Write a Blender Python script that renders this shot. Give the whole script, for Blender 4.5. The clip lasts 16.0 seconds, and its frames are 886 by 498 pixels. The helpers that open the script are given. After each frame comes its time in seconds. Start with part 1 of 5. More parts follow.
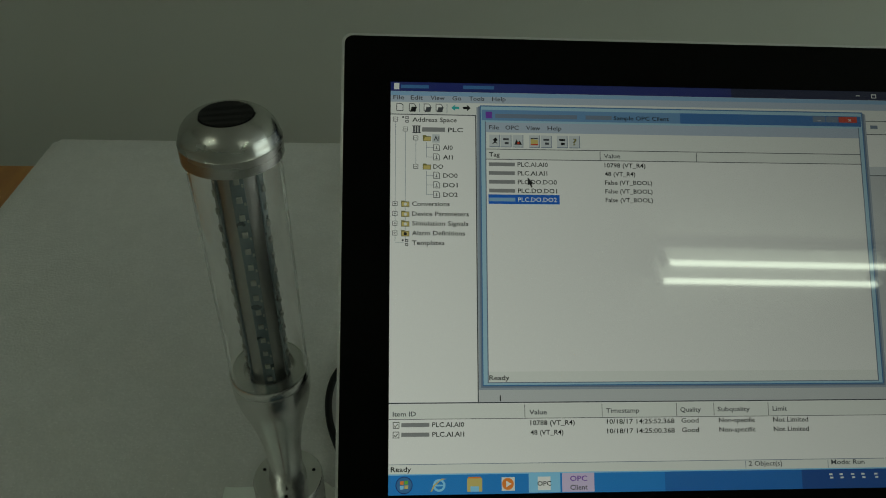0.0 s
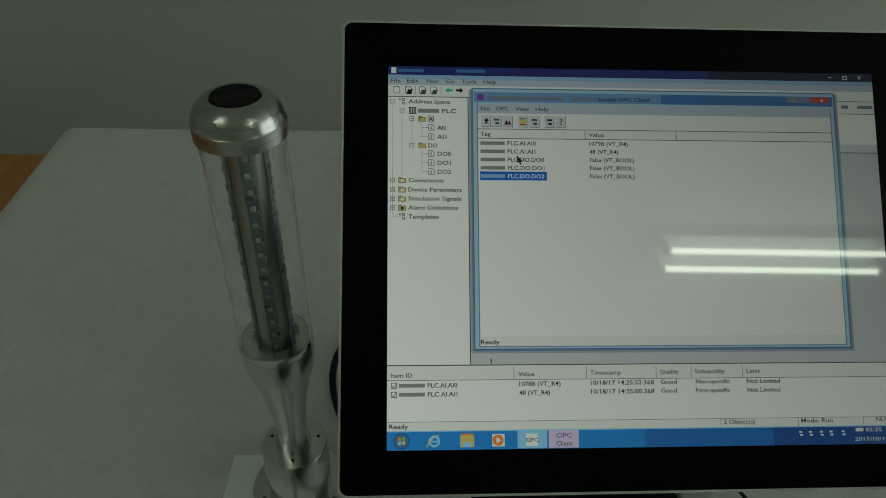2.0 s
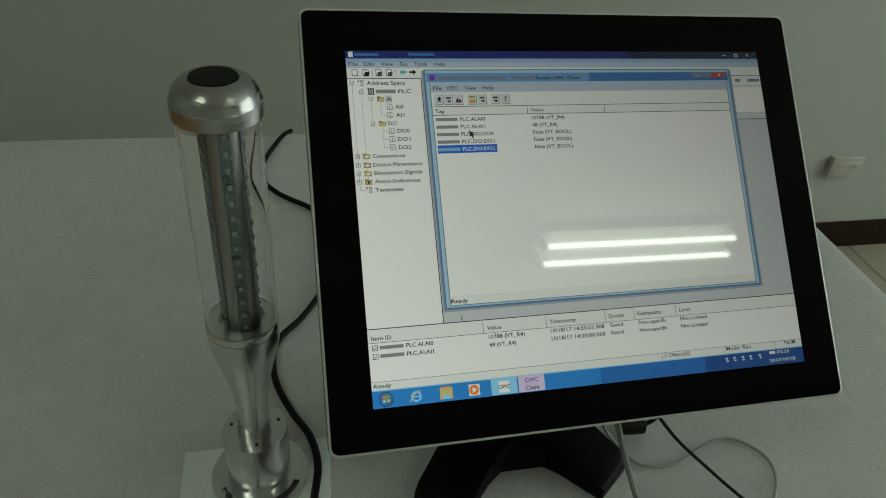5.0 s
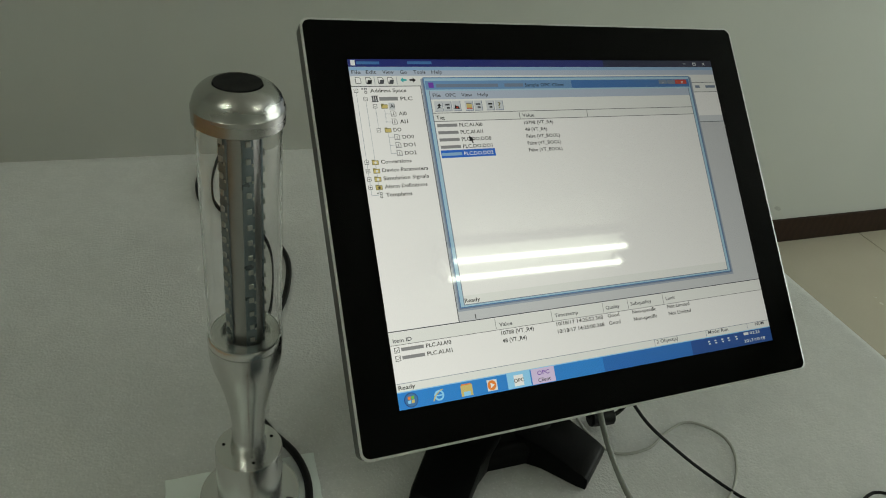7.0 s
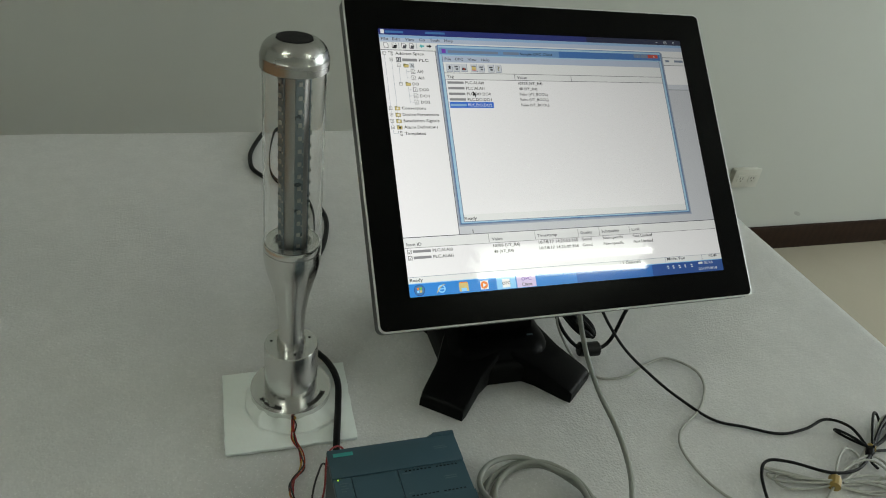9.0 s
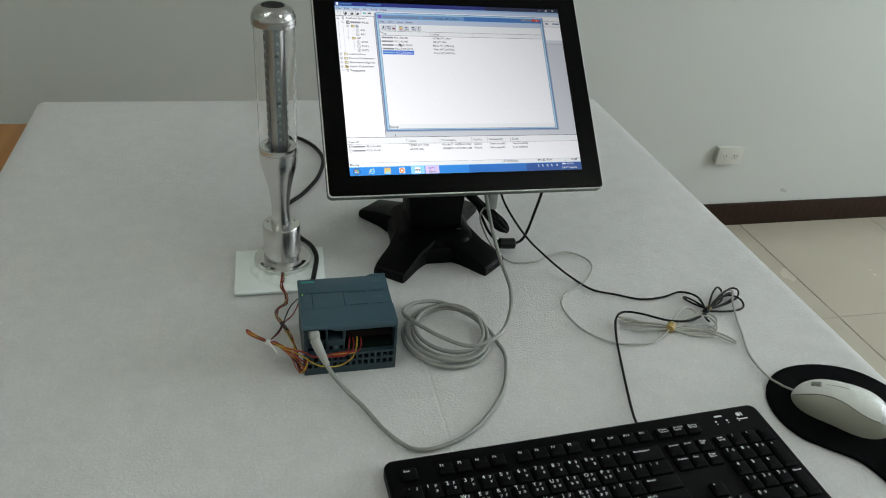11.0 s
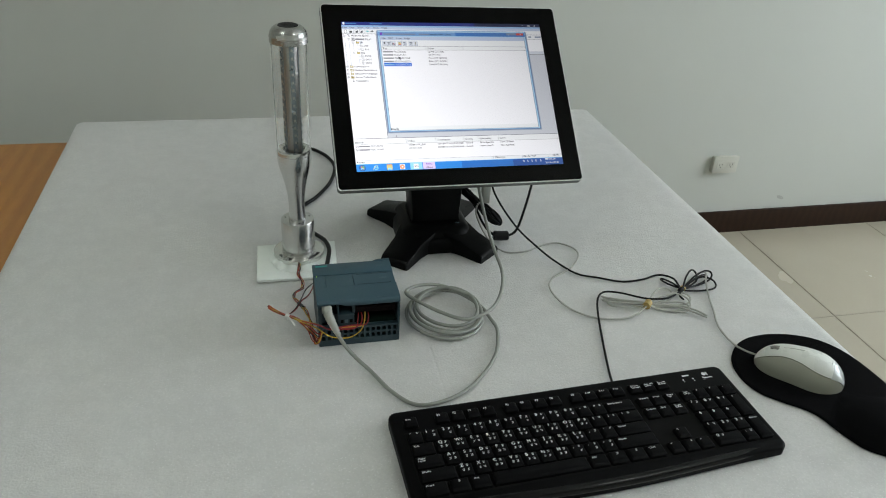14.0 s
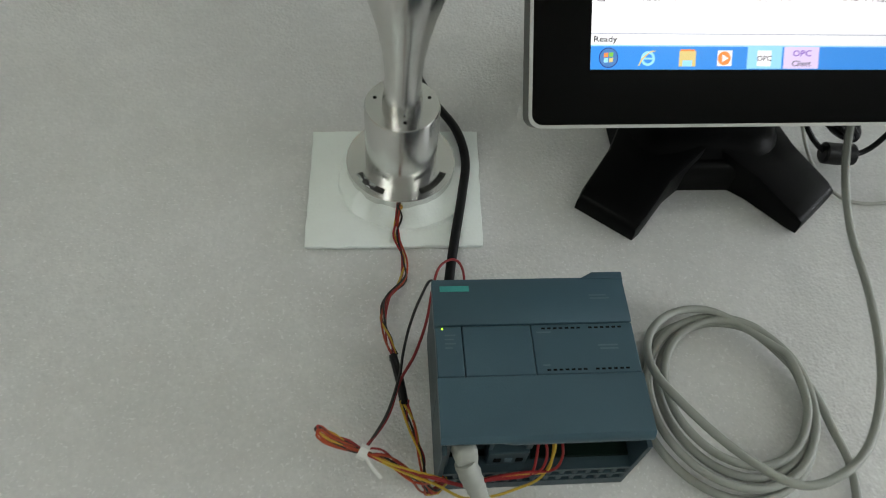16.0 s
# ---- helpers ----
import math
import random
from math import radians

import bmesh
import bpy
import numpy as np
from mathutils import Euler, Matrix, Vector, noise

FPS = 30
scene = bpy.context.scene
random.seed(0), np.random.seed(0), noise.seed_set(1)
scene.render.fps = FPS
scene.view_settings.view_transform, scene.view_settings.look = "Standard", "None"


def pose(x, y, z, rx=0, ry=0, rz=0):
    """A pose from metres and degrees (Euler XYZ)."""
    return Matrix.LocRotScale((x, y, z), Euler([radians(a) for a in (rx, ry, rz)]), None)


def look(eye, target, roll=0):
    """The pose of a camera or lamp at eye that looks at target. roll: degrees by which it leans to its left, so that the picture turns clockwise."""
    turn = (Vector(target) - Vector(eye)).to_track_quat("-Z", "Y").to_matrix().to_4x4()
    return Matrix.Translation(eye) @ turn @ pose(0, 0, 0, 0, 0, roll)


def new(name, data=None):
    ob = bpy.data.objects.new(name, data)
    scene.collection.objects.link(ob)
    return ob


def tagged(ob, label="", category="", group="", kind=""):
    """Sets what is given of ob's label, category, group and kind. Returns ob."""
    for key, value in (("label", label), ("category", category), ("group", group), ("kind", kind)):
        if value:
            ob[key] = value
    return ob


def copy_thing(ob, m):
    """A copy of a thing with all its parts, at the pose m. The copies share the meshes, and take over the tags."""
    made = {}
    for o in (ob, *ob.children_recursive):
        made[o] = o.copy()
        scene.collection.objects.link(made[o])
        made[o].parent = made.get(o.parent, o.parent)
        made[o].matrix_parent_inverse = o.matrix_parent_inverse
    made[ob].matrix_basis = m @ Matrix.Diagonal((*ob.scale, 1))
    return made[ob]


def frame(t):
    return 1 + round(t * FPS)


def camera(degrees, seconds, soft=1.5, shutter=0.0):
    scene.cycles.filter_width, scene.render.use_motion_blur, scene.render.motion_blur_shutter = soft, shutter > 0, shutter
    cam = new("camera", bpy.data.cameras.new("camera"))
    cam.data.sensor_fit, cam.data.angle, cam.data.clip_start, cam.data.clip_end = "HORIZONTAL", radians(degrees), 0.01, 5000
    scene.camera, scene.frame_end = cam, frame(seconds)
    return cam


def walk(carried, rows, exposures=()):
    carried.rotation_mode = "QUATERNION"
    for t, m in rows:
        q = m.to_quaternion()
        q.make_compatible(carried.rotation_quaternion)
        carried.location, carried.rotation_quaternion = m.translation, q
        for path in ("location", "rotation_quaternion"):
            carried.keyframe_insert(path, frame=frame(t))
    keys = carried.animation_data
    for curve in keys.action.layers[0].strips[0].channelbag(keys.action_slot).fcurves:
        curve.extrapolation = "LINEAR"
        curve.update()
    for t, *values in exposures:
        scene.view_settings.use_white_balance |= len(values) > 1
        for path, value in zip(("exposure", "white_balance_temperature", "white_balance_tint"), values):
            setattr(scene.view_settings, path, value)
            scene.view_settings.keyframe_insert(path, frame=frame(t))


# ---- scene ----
cam = camera(62.1, 16.0, soft=1.0, shutter=0.12)
PATH = [
    (0, (0.084, -0.101, 1.292), (0.14, 1.484, 0.074), 1.8),
    (0.5, (0.084, -0.1, 1.29), (0.142, 1.484, 0.071), 1.8),
    (1, (0.084, -0.101, 1.292), (0.142, 1.479, 0.066), 1.7),
    (1.5, (0.085, -0.107, 1.291), (0.143, 1.473, 0.067), 1.6),
    (2, (0.09, -0.131, 1.301), (0.131, 1.441, 0.065), 1.3),
    (2.5, (0.094, -0.145, 1.305), (0.121, 1.422, 0.062), 1.0),
    (3, (0.098, -0.165, 1.31), (0.128, 1.403, 0.067), 1.0),
    (3.5, (0.096, -0.166, 1.301), (0.174, 1.407, 0.068), 1.5),
    (4, (0.088, -0.186, 1.306), (0.239, 1.4, 0.096), 2.2),
    (6.3, (-0.049, -0.146, 1.28), (0.621, 1.35, 0.134), 8.8),
    (6.5, (-0.05, -0.15, 1.28), (0.636, 1.347, 0.144), 8.9),
    (7, (-0.058, -0.165, 1.284), (0.638, 1.346, 0.173), 8.7),
    (7.5, (-0.074, -0.161, 1.272), (0.626, 1.357, 0.175), 8.8),
    (8, (-0.08, -0.18, 1.276), (0.607, 1.348, 0.182), 8.8),
    (8.2, (-0.087, -0.197, 1.271), (0.59, 1.333, 0.175), 8.8),
    (10.3, (-0.053, -0.546, 1.359), (0.419, 1.083, 0.3), 5.8),
    (10.5, (-0.043, -0.575, 1.353), (0.42, 1.058, 0.295), 5.4),
    (11, (-0.042, -0.663, 1.362), (0.435, 0.951, 0.282), 5.8),
    (11.5, (-0.044, -0.729, 1.365), (0.433, 0.878, 0.275), 5.7),
    (12, (-0.049, -0.767, 1.369), (0.422, 0.851, 0.292), 5.3),
    (12.5, (-0.051, -0.784, 1.377), (0.419, 0.854, 0.33), 4.9),
    (13, (-0.051, -0.802, 1.383), (0.415, 0.853, 0.362), 4.4),
    (13.5, (-0.05, -0.797, 1.382), (0.419, 0.862, 0.367), 4.2),
    (14, (-0.048, -0.796, 1.382), (0.391, 0.865, 0.357), 3.8),
    (14.5, (-0.051, -0.749, 1.379), (0.349, 0.886, 0.298), 4.5),
    (15, (-0.053, -0.561, 1.338), (0.282, 1.004, 0.139), 5.4),
    (15.2, (-0.061, -0.46, 1.318), (0.254, 1.056, 0.051), 5.9),
    (15.5, (-0.066, -0.312, 1.288), (0.223, 1.071, -0.127), 7.6),
    (15.7, (-0.058, -0.235, 1.256), (0.18, 1.047, -0.261), 7.0),
    (16, (-0.033, -0.119, 1.175), (0.149, 0.983, -0.483), 7.0),
]
EXPOSURES = [
    (0.0, -1.26, 7100, -10),
    (3.5, -1.16, 6800, -8),
    (4.0, -1.07, 6800, -5),
    (6.5, -0.44, 7400, -8),
    (7.0, -0.37, 7150, 0),
    (7.5, -0.34, 7080, 1),
    (8.0, -0.27, 7020, 2),
    (10.5, 0.23, 6470, 9),
    (12.0, 0.40, 6430, 10),
    (14.5, 0.43, 6450, 10),
    (16.0, 0.44, 6600, 12),
]
walk(cam, [(t, look(eye, target, roll)) for t, eye, target, roll in PATH], EXPOSURES)

# ---- world and light ----
world = bpy.data.worlds.new("world")
scene.world = world
world.use_nodes = True
wn = world.node_tree.nodes
sky = wn.new("ShaderNodeTexSky")
sky.sky_type = "NISHITA"
sky.sun_disc = False
sky.sun_elevation, sky.sun_rotation = radians(40), radians(100)
wn["Background"].inputs["Strength"].default_value = 0.1
world.node_tree.links.new(sky.outputs["Color"], wn["Background"].inputs["Color"])

WINDOW_WATTS = 45.0
TUBE_GLOW = 37.0
SCREEN_GLOW = 0.80

ROOM_X0, ROOM_X1, ROOM_Y0, ROOM_Y1, ROOM_Z = -2.6, 3.9, -3.2, 1.435, 2.86
TABLE = 0.75
WIN_Y0, WIN_Y1, WIN_Z0, WIN_Z1 = -1.7, 1.1, 0.9, 2.4


def area_lamp(name, m, sx, sy, watts, colour):
    d = bpy.data.lights.new(name, "AREA")
    d.shape, d.size, d.size_y, d.energy, d.color = "RECTANGLE", sx, sy, watts, colour
    ob = new(name, d)
    ob.matrix_world = m
    return ob


area_lamp("window_daylight", look((ROOM_X1 + 0.02, (WIN_Y0 + WIN_Y1) / 2, (WIN_Z0 + WIN_Z1) / 2), (0, 0.1, 0.9)), WIN_Y1 - WIN_Y0 - 0.2, WIN_Z1 - WIN_Z0 - 0.1, WINDOW_WATTS, (0.88, 0.955, 1.0))


# ---- materials ----
def lin(c):
    """Linear colour from an 8-bit screen colour."""
    return [((v / 255 + 0.055) / 1.055) ** 2.4 if v > 10 else v / 255 / 12.92 for v in c]


def material(name, colour, rough=0.5, metal=0.0, vary=0.1, scale=20.0, grain=0.0, grain_scale=300.0, stretch=(1, 1, 1), spec=0.5, coat=0.0, rough_vary=0.1, by_object=0.0):
    m = bpy.data.materials.new(name)
    m.use_nodes = True
    n, l = m.node_tree.nodes, m.node_tree.links
    p = n["Principled BSDF"]
    p.inputs["Roughness"].default_value, p.inputs["Metallic"].default_value = rough, metal
    p.inputs["Specular IOR Level"].default_value, p.inputs["Coat Weight"].default_value = spec, coat
    tc, mp = n.new("ShaderNodeTexCoord"), n.new("ShaderNodeMapping")
    mp.inputs["Scale"].default_value = stretch
    l.new(tc.outputs["Object"], mp.inputs["Vector"])
    big, fine = n.new("ShaderNodeTexNoise"), n.new("ShaderNodeTexNoise")
    big.inputs["Scale"].default_value, fine.inputs["Scale"].default_value = scale, grain_scale
    big.inputs["Detail"].default_value, fine.inputs["Detail"].default_value = 4, 3
    for t in (big, fine):
        l.new(mp.outputs["Vector"], t.inputs["Vector"])
    mix = n.new("ShaderNodeMix")
    mix.data_type = "RGBA"
    mix.inputs[6].default_value = (*[c * (1 - vary) for c in colour], 1)
    mix.inputs[7].default_value = (*[min(1, c * (1 + vary)) for c in colour], 1)
    add = n.new("ShaderNodeMath")
    add.operation = "MULTIPLY_ADD"
    add.inputs[1].default_value, add.inputs[2].default_value = 0.35, 0.0
    l.new(fine.outputs["Fac"], add.inputs[0])
    add2 = n.new("ShaderNodeMath")
    add2.operation = "MULTIPLY_ADD"
    add2.inputs[1].default_value = 0.65
    l.new(big.outputs["Fac"], add2.inputs[0])
    l.new(add.outputs[0], add2.inputs[2])
    last = add2
    if by_object:
        info, add3 = n.new("ShaderNodeObjectInfo"), n.new("ShaderNodeMath")
        add3.operation = "MULTIPLY_ADD"
        add3.inputs[1].default_value = by_object
        l.new(info.outputs["Random"], add3.inputs[0])
        l.new(add2.outputs[0], add3.inputs[2])
        last = add3
    l.new(last.outputs[0], mix.inputs[0])
    l.new(mix.outputs[2], p.inputs["Base Color"])
    if rough_vary:
        r = n.new("ShaderNodeMapRange")
        r.inputs[3].default_value, r.inputs[4].default_value = max(0, rough - rough_vary), min(1, rough + rough_vary)
        l.new(big.outputs["Fac"], r.inputs[0])
        l.new(r.outputs[0], p.inputs["Roughness"])
    if grain:
        b = n.new("ShaderNodeBump")
        b.inputs["Strength"].default_value, b.inputs["Distance"].default_value = grain, 0.001
        l.new(fine.outputs["Fac"], b.inputs["Height"])
        l.new(b.outputs["Normal"], p.inputs["Normal"])
    return m


def glow(name, rgb, strength=1.0, gloss=True):
    """A lit patch of a display behind its smooth cover glass, or a small lamp."""
    m = bpy.data.materials.new(name)
    m.use_nodes = True
    p = m.node_tree.nodes["Principled BSDF"]
    p.inputs["Base Color"].default_value = (0.012, 0.012, 0.014, 1)
    p.inputs["Roughness"].default_value = 0.035 if gloss else 0.4
    p.inputs["Specular IOR Level"].default_value = 0.5
    p.inputs["Emission Color"].default_value = (*lin(rgb), 1)
    p.inputs["Emission Strength"].default_value = strength
    return m


def turned(m, amount):
    """Fine turning marks round the upright axis."""
    n, l = m.node_tree.nodes, m.node_tree.links
    t = n.new("ShaderNodeTangent")
    t.direction_type, t.axis = "RADIAL", "Z"
    l.new(t.outputs[0], n["Principled BSDF"].inputs["Tangent"])
    n["Principled BSDF"].inputs["Anisotropic"].default_value = amount
    n["Principled BSDF"].inputs["Anisotropic Rotation"].default_value = 0.25
    return m


def foam_material():
    """White cellular foam: cloudy, small glossy cells; pale flecks also paint in its sparkle."""
    m = bpy.data.materials.new("foam_white")
    m.use_nodes = True
    n, l = m.node_tree.nodes, m.node_tree.links
    p = n["Principled BSDF"]
    tc = n.new("ShaderNodeTexCoord")

    def cloud(scale, detail):
        t = n.new("ShaderNodeTexNoise")
        t.inputs["Scale"].default_value, t.inputs["Detail"].default_value = scale, detail
        l.new(tc.outputs["Object"], t.inputs["Vector"])
        return t.outputs["Fac"]

    def span(source, a, b, c, d):
        r = n.new("ShaderNodeMapRange")
        for i, v in enumerate((a, b, c, d)):
            r.inputs[i + 1].default_value = v
        l.new(source, r.inputs[0])
        return r.outputs[0]

    def blend(fac, one, two, how="MIX"):
        x = n.new("ShaderNodeMix")
        x.data_type, x.blend_type = "RGBA", how
        for k, v in ((0, fac), (6, one), (7, two)):
            if hasattr(v, "is_linked"):
                l.new(v, x.inputs[k])
            else:
                x.inputs[k].default_value = v
        return x.outputs[2]

    stain = cloud(3.2, 3)
    patchy = cloud(42.0, 5)
    mottle = cloud(310.0, 4)
    sparkle_fleck = cloud(520.0, 2)
    col = blend(span(patchy, 0.35, 0.65, 0.0, 1.0), (0.665, 0.662, 0.655, 1), (0.725, 0.722, 0.715, 1))
    col = blend(span(mottle, 0.35, 0.65, 0.0, 0.55), col, (0.60, 0.60, 0.595, 1))
    col = blend(span(sparkle_fleck, 0.60, 0.68, 0.0, 0.75), col, (0.90, 0.90, 0.90, 1))
    col = blend(span(stain, 0.3, 0.7, 0.0, 0.10), col, (0.62, 0.59, 0.56, 1))
    l.new(col, p.inputs["Base Color"])
    l.new(span(sparkle_fleck, 0.45, 0.68, 0.46, 0.20), p.inputs["Roughness"])
    v = n.new("ShaderNodeTexVoronoi")
    v.inputs["Scale"].default_value = 420.0
    l.new(tc.outputs["Object"], v.inputs["Vector"])
    last = None
    for source, strength, depth in ((v.outputs["Distance"], 0.36, 0.0009), (mottle, 0.30, 0.0018), (patchy, 0.22, 0.004)):
        bump = n.new("ShaderNodeBump")
        bump.inputs["Strength"].default_value, bump.inputs["Distance"].default_value = strength, depth
        l.new(source, bump.inputs["Height"])
        if last:
            l.new(last, bump.inputs["Normal"])
        last = bump.outputs["Normal"]
    l.new(last, p.inputs["Normal"])
    return m


def wood_material(name, dark, light, rough=0.4, spec=0.5):
    m = bpy.data.materials.new(name)
    m.use_nodes = True
    n, l = m.node_tree.nodes, m.node_tree.links
    p = n["Principled BSDF"]
    p.inputs["Roughness"].default_value, p.inputs["Specular IOR Level"].default_value = rough, spec
    tc, mp, wv, ns = n.new("ShaderNodeTexCoord"), n.new("ShaderNodeMapping"), n.new("ShaderNodeTexWave"), n.new("ShaderNodeTexNoise")
    mp.inputs["Scale"].default_value = (6, 1, 6)
    wv.inputs["Scale"].default_value, wv.inputs["Distortion"].default_value, wv.inputs["Detail"].default_value = 1.6, 6.0, 3.0
    ns.inputs["Scale"].default_value, ns.inputs["Detail"].default_value = 30, 5
    l.new(tc.outputs["Object"], mp.inputs["Vector"])
    l.new(mp.outputs["Vector"], wv.inputs["Vector"])
    l.new(mp.outputs["Vector"], ns.inputs["Vector"])
    avg, ramp = n.new("ShaderNodeMix"), n.new("ShaderNodeMix")
    avg.inputs[0].default_value = 0.6
    l.new(wv.outputs["Fac"], avg.inputs[2])
    l.new(ns.outputs["Fac"], avg.inputs[3])
    ramp.data_type = "RGBA"
    ramp.inputs[6].default_value, ramp.inputs[7].default_value = (*dark, 1), (*light, 1)
    l.new(avg.outputs[0], ramp.inputs[0])
    l.new(ramp.outputs[2], p.inputs["Base Color"])
    return m


def glass_material(name, rough=0.0, ior=1.45, tint=(1, 1, 1)):
    m = bpy.data.materials.new(name)
    m.use_nodes = True
    p = m.node_tree.nodes["Principled BSDF"]
    p.inputs["Base Color"].default_value = (*tint, 1)
    p.inputs["Transmission Weight"].default_value, p.inputs["Roughness"].default_value, p.inputs["IOR"].default_value = 1, rough, ior
    return m


WALL = material("wall_paint", (0.55, 0.57, 0.53), 0.75, 0, 0.035, 1.7, 0.12, 260, rough_vary=0.08)
SCUFF = material("wall_scuff", (0.43, 0.44, 0.41), 0.75, 0, 0.2, 60)
CEIL = material("ceiling_paint", (0.78, 0.78, 0.76), 0.85, 0, 0.03, 2.0, 0.1, 200)
TILE = material("floor_tile", (0.42, 0.38, 0.30), 0.24, 0, 0.07, 5.0, 0.02, 120, by_object=0.15)
GROUT = material("grout", (0.30, 0.265, 0.205), 0.9, 0, 0.15, 60)
BASEB = wood_material("dark_wood", (0.017, 0.0080, 0.0042), (0.033, 0.0165, 0.0088), 0.6, 0.15)
OAK = wood_material("orange_wood", (0.42, 0.165, 0.032), (0.60, 0.27, 0.062), 0.38)
STEEL_PAINT = material("leg_paint", (0.25, 0.25, 0.25), 0.5, 0.6)
FOAM = foam_material()
FOAM_PAD = material("foam_pad", (0.90, 0.95, 0.92), 0.42, 0, 0.05, 60, 0.3, 420)
ALU = turned(material("turned_aluminium", (0.70, 0.70, 0.69), 0.23, 1.0, 0.03, 12, 0.0, 900, (1, 1, 6), rough_vary=0.02), 0.6)
ALU_CAP = turned(material("brushed_aluminium", (0.47, 0.47, 0.455), 0.27, 1.0, 0.03, 14, 0.0, 900, (1, 1, 6), rough_vary=0.02), 0.6)
EXTRUSION = material("extruded_aluminium", (0.40, 0.40, 0.385), 0.36, 1.0, 0.05, 40, 0.04, 400, (8, 8, 1), rough_vary=0.06)
PCB = material("led_board", (0.25, 0.30, 0.32), 0.3, 0.6, 0.15, 120)
LED_BODY = material("led_chip", (0.50, 0.51, 0.48), 0.3)
SLOT_SHADE = material("slot_shade", (0.10, 0.10, 0.095), 0.7, 0, 0.2, 80)
# near-black colour painted in for the shade inside holes, gaps and recesses
HOLE_SHADE = material("hole_shade", (0.006, 0.006, 0.006), 0.8, spec=0.1)
MESH_BLACK = material("black_mesh", (0.016, 0.016, 0.017), 0.55, 0.3, 0.3, 300)
CLEAR = glass_material("clear_acrylic", 0.0, 1.2)
BEZEL = material("bezel_glass", (0.0012, 0.0014, 0.0012), 0.025, 0, 0.1, 8, rough_vary=0.005, spec=0.09)
SILVER = material("silver_rim", (0.095, 0.10, 0.095), 0.38, 0.6, 0.04, 40, 0.03, 500)
EDGE = material("pale_edge", (0.62, 0.62, 0.61), 0.35, 0.2, 0.04, 40)
BLACK = material("black_plastic", (0.005, 0.005, 0.0055), 0.42, 0, 0.2, 60, 0.12, 900, spec=0.3)
BLACK_STAND = material("black_stand", (0.003, 0.0032, 0.0032), 0.40, 0, 0.2, 40, 0.1, 900, spec=0.09)
KEY = material("key_black", (0.0035, 0.0035, 0.004), 0.5, 0, 0.15, 80, 0.1, 1200, by_object=0.1, spec=0.06)
KB_BODY = material("keyboard_black", (0.003, 0.003, 0.0034), 0.42, 0, 0.15, 40, 0.06, 1200, spec=0.06)
KB_LIP = material("keyboard_lip", (0.004, 0.004, 0.0045), 0.2, 0, 0.15, 40, 0.03, 1200, spec=0.22)
LEGEND = material("legend_white", (0.92, 0.93, 0.94), 0.6, 0, 0.05)
RUBBER = material("black_cable", (0.005, 0.005, 0.0055), 0.45, 0, 0.2, 90, spec=0.2)
GREY_CABLE = material("grey_cable", (0.29, 0.30, 0.27), 0.45, 0, 0.08, 60)
BEIGE_CABLE = material("pale_cable", (0.45, 0.45, 0.41), 0.45, 0, 0.08, 60)
PLUG = material("grey_boot", (0.35, 0.36, 0.33), 0.45, 0, 0.06, 60)
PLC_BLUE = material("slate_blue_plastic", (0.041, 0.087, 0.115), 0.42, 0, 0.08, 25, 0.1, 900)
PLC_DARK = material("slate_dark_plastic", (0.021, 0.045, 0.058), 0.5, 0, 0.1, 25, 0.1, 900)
TEAL = material("teal_print", (0.04, 0.30, 0.28), 0.5)
PRINT = material("grey_print", (0.09, 0.14, 0.17), 0.6)
CIRCUIT = material("circuit_green", (0.003, 0.011, 0.008), 0.7, 0, 0.3, 200, spec=0.1)
DARK_RED = material("terminal_dark", (0.009, 0.005, 0.005), 0.6, 0, 0.3, 150, spec=0.1)
W_RED = material("wire_red", (0.26, 0.013, 0.016), 0.4)
W_ORANGE = material("wire_orange", (0.33, 0.045, 0.012), 0.4)
W_YELLOW = material("wire_yellow", (0.48, 0.32, 0.03), 0.4)
W_BLACK = material("wire_black", (0.012, 0.012, 0.012), 0.4)
TIE_WHITE = material("tie_white", (0.75, 0.75, 0.73), 0.4)
TIE_TAN = material("tie_tan", (0.42, 0.29, 0.08), 0.5)
PAD = material("pad_cloth", (0.0035, 0.0035, 0.004), 0.9, 0, 0.25, 120, 0.3, 1500, spec=0.04)
MOUSE_TOP = material("mouse_white", (0.76, 0.78, 0.74), 0.28, 0, 0.03, 30, coat=0.2)
MOUSE_SIDE = material("mouse_grey", (0.34, 0.34, 0.28), 0.35, 0, 0.05, 30)
MOUSE_TAIL = material("mouse_tail", (0.52, 0.55, 0.54), 0.16, 0, 0.03, 30, coat=0.5)
MOUSE_SEAM = material("mouse_seam", (0.17, 0.17, 0.14), 0.5)
MOUSE_WHEEL = material("wheel_grey", (0.22, 0.22, 0.20), 0.5)
OUTLET = material("outlet_plastic", (0.57, 0.57, 0.51), 0.4, 0, 0.03, 40)
SOCKET_SHADE = material("socket_shade", (0.1, 0.1, 0.09), 0.6)
FRAME = material("window_paint", (0.7, 0.7, 0.7), 0.4, 0, 0.03, 20)
PANE = glass_material("window_glass", 0.0, 1.45)
LAMP_BODY = material("lamp_white", (0.75, 0.75, 0.74), 0.4, 0, 0.03, 20)
TUBE = glow("fluorescent_tube", (247, 255, 246), TUBE_GLOW, False)
GREEN_LED = glow("green_indicator", (190, 255, 60), 1.8, False)


# ---- mesh helpers ----
def thing(name, label, category, at=(0, 0, 0), rz=0.0, group=""):
    ob = new(name)
    ob.empty_display_size = 0.05
    ob.matrix_basis = pose(*at, 0, 0, rz)
    return tagged(ob, label, category, group)


def smooth(mesh, angle=35):
    mesh.shade_smooth()
    mesh.set_sharp_from_angle(angle=radians(angle))


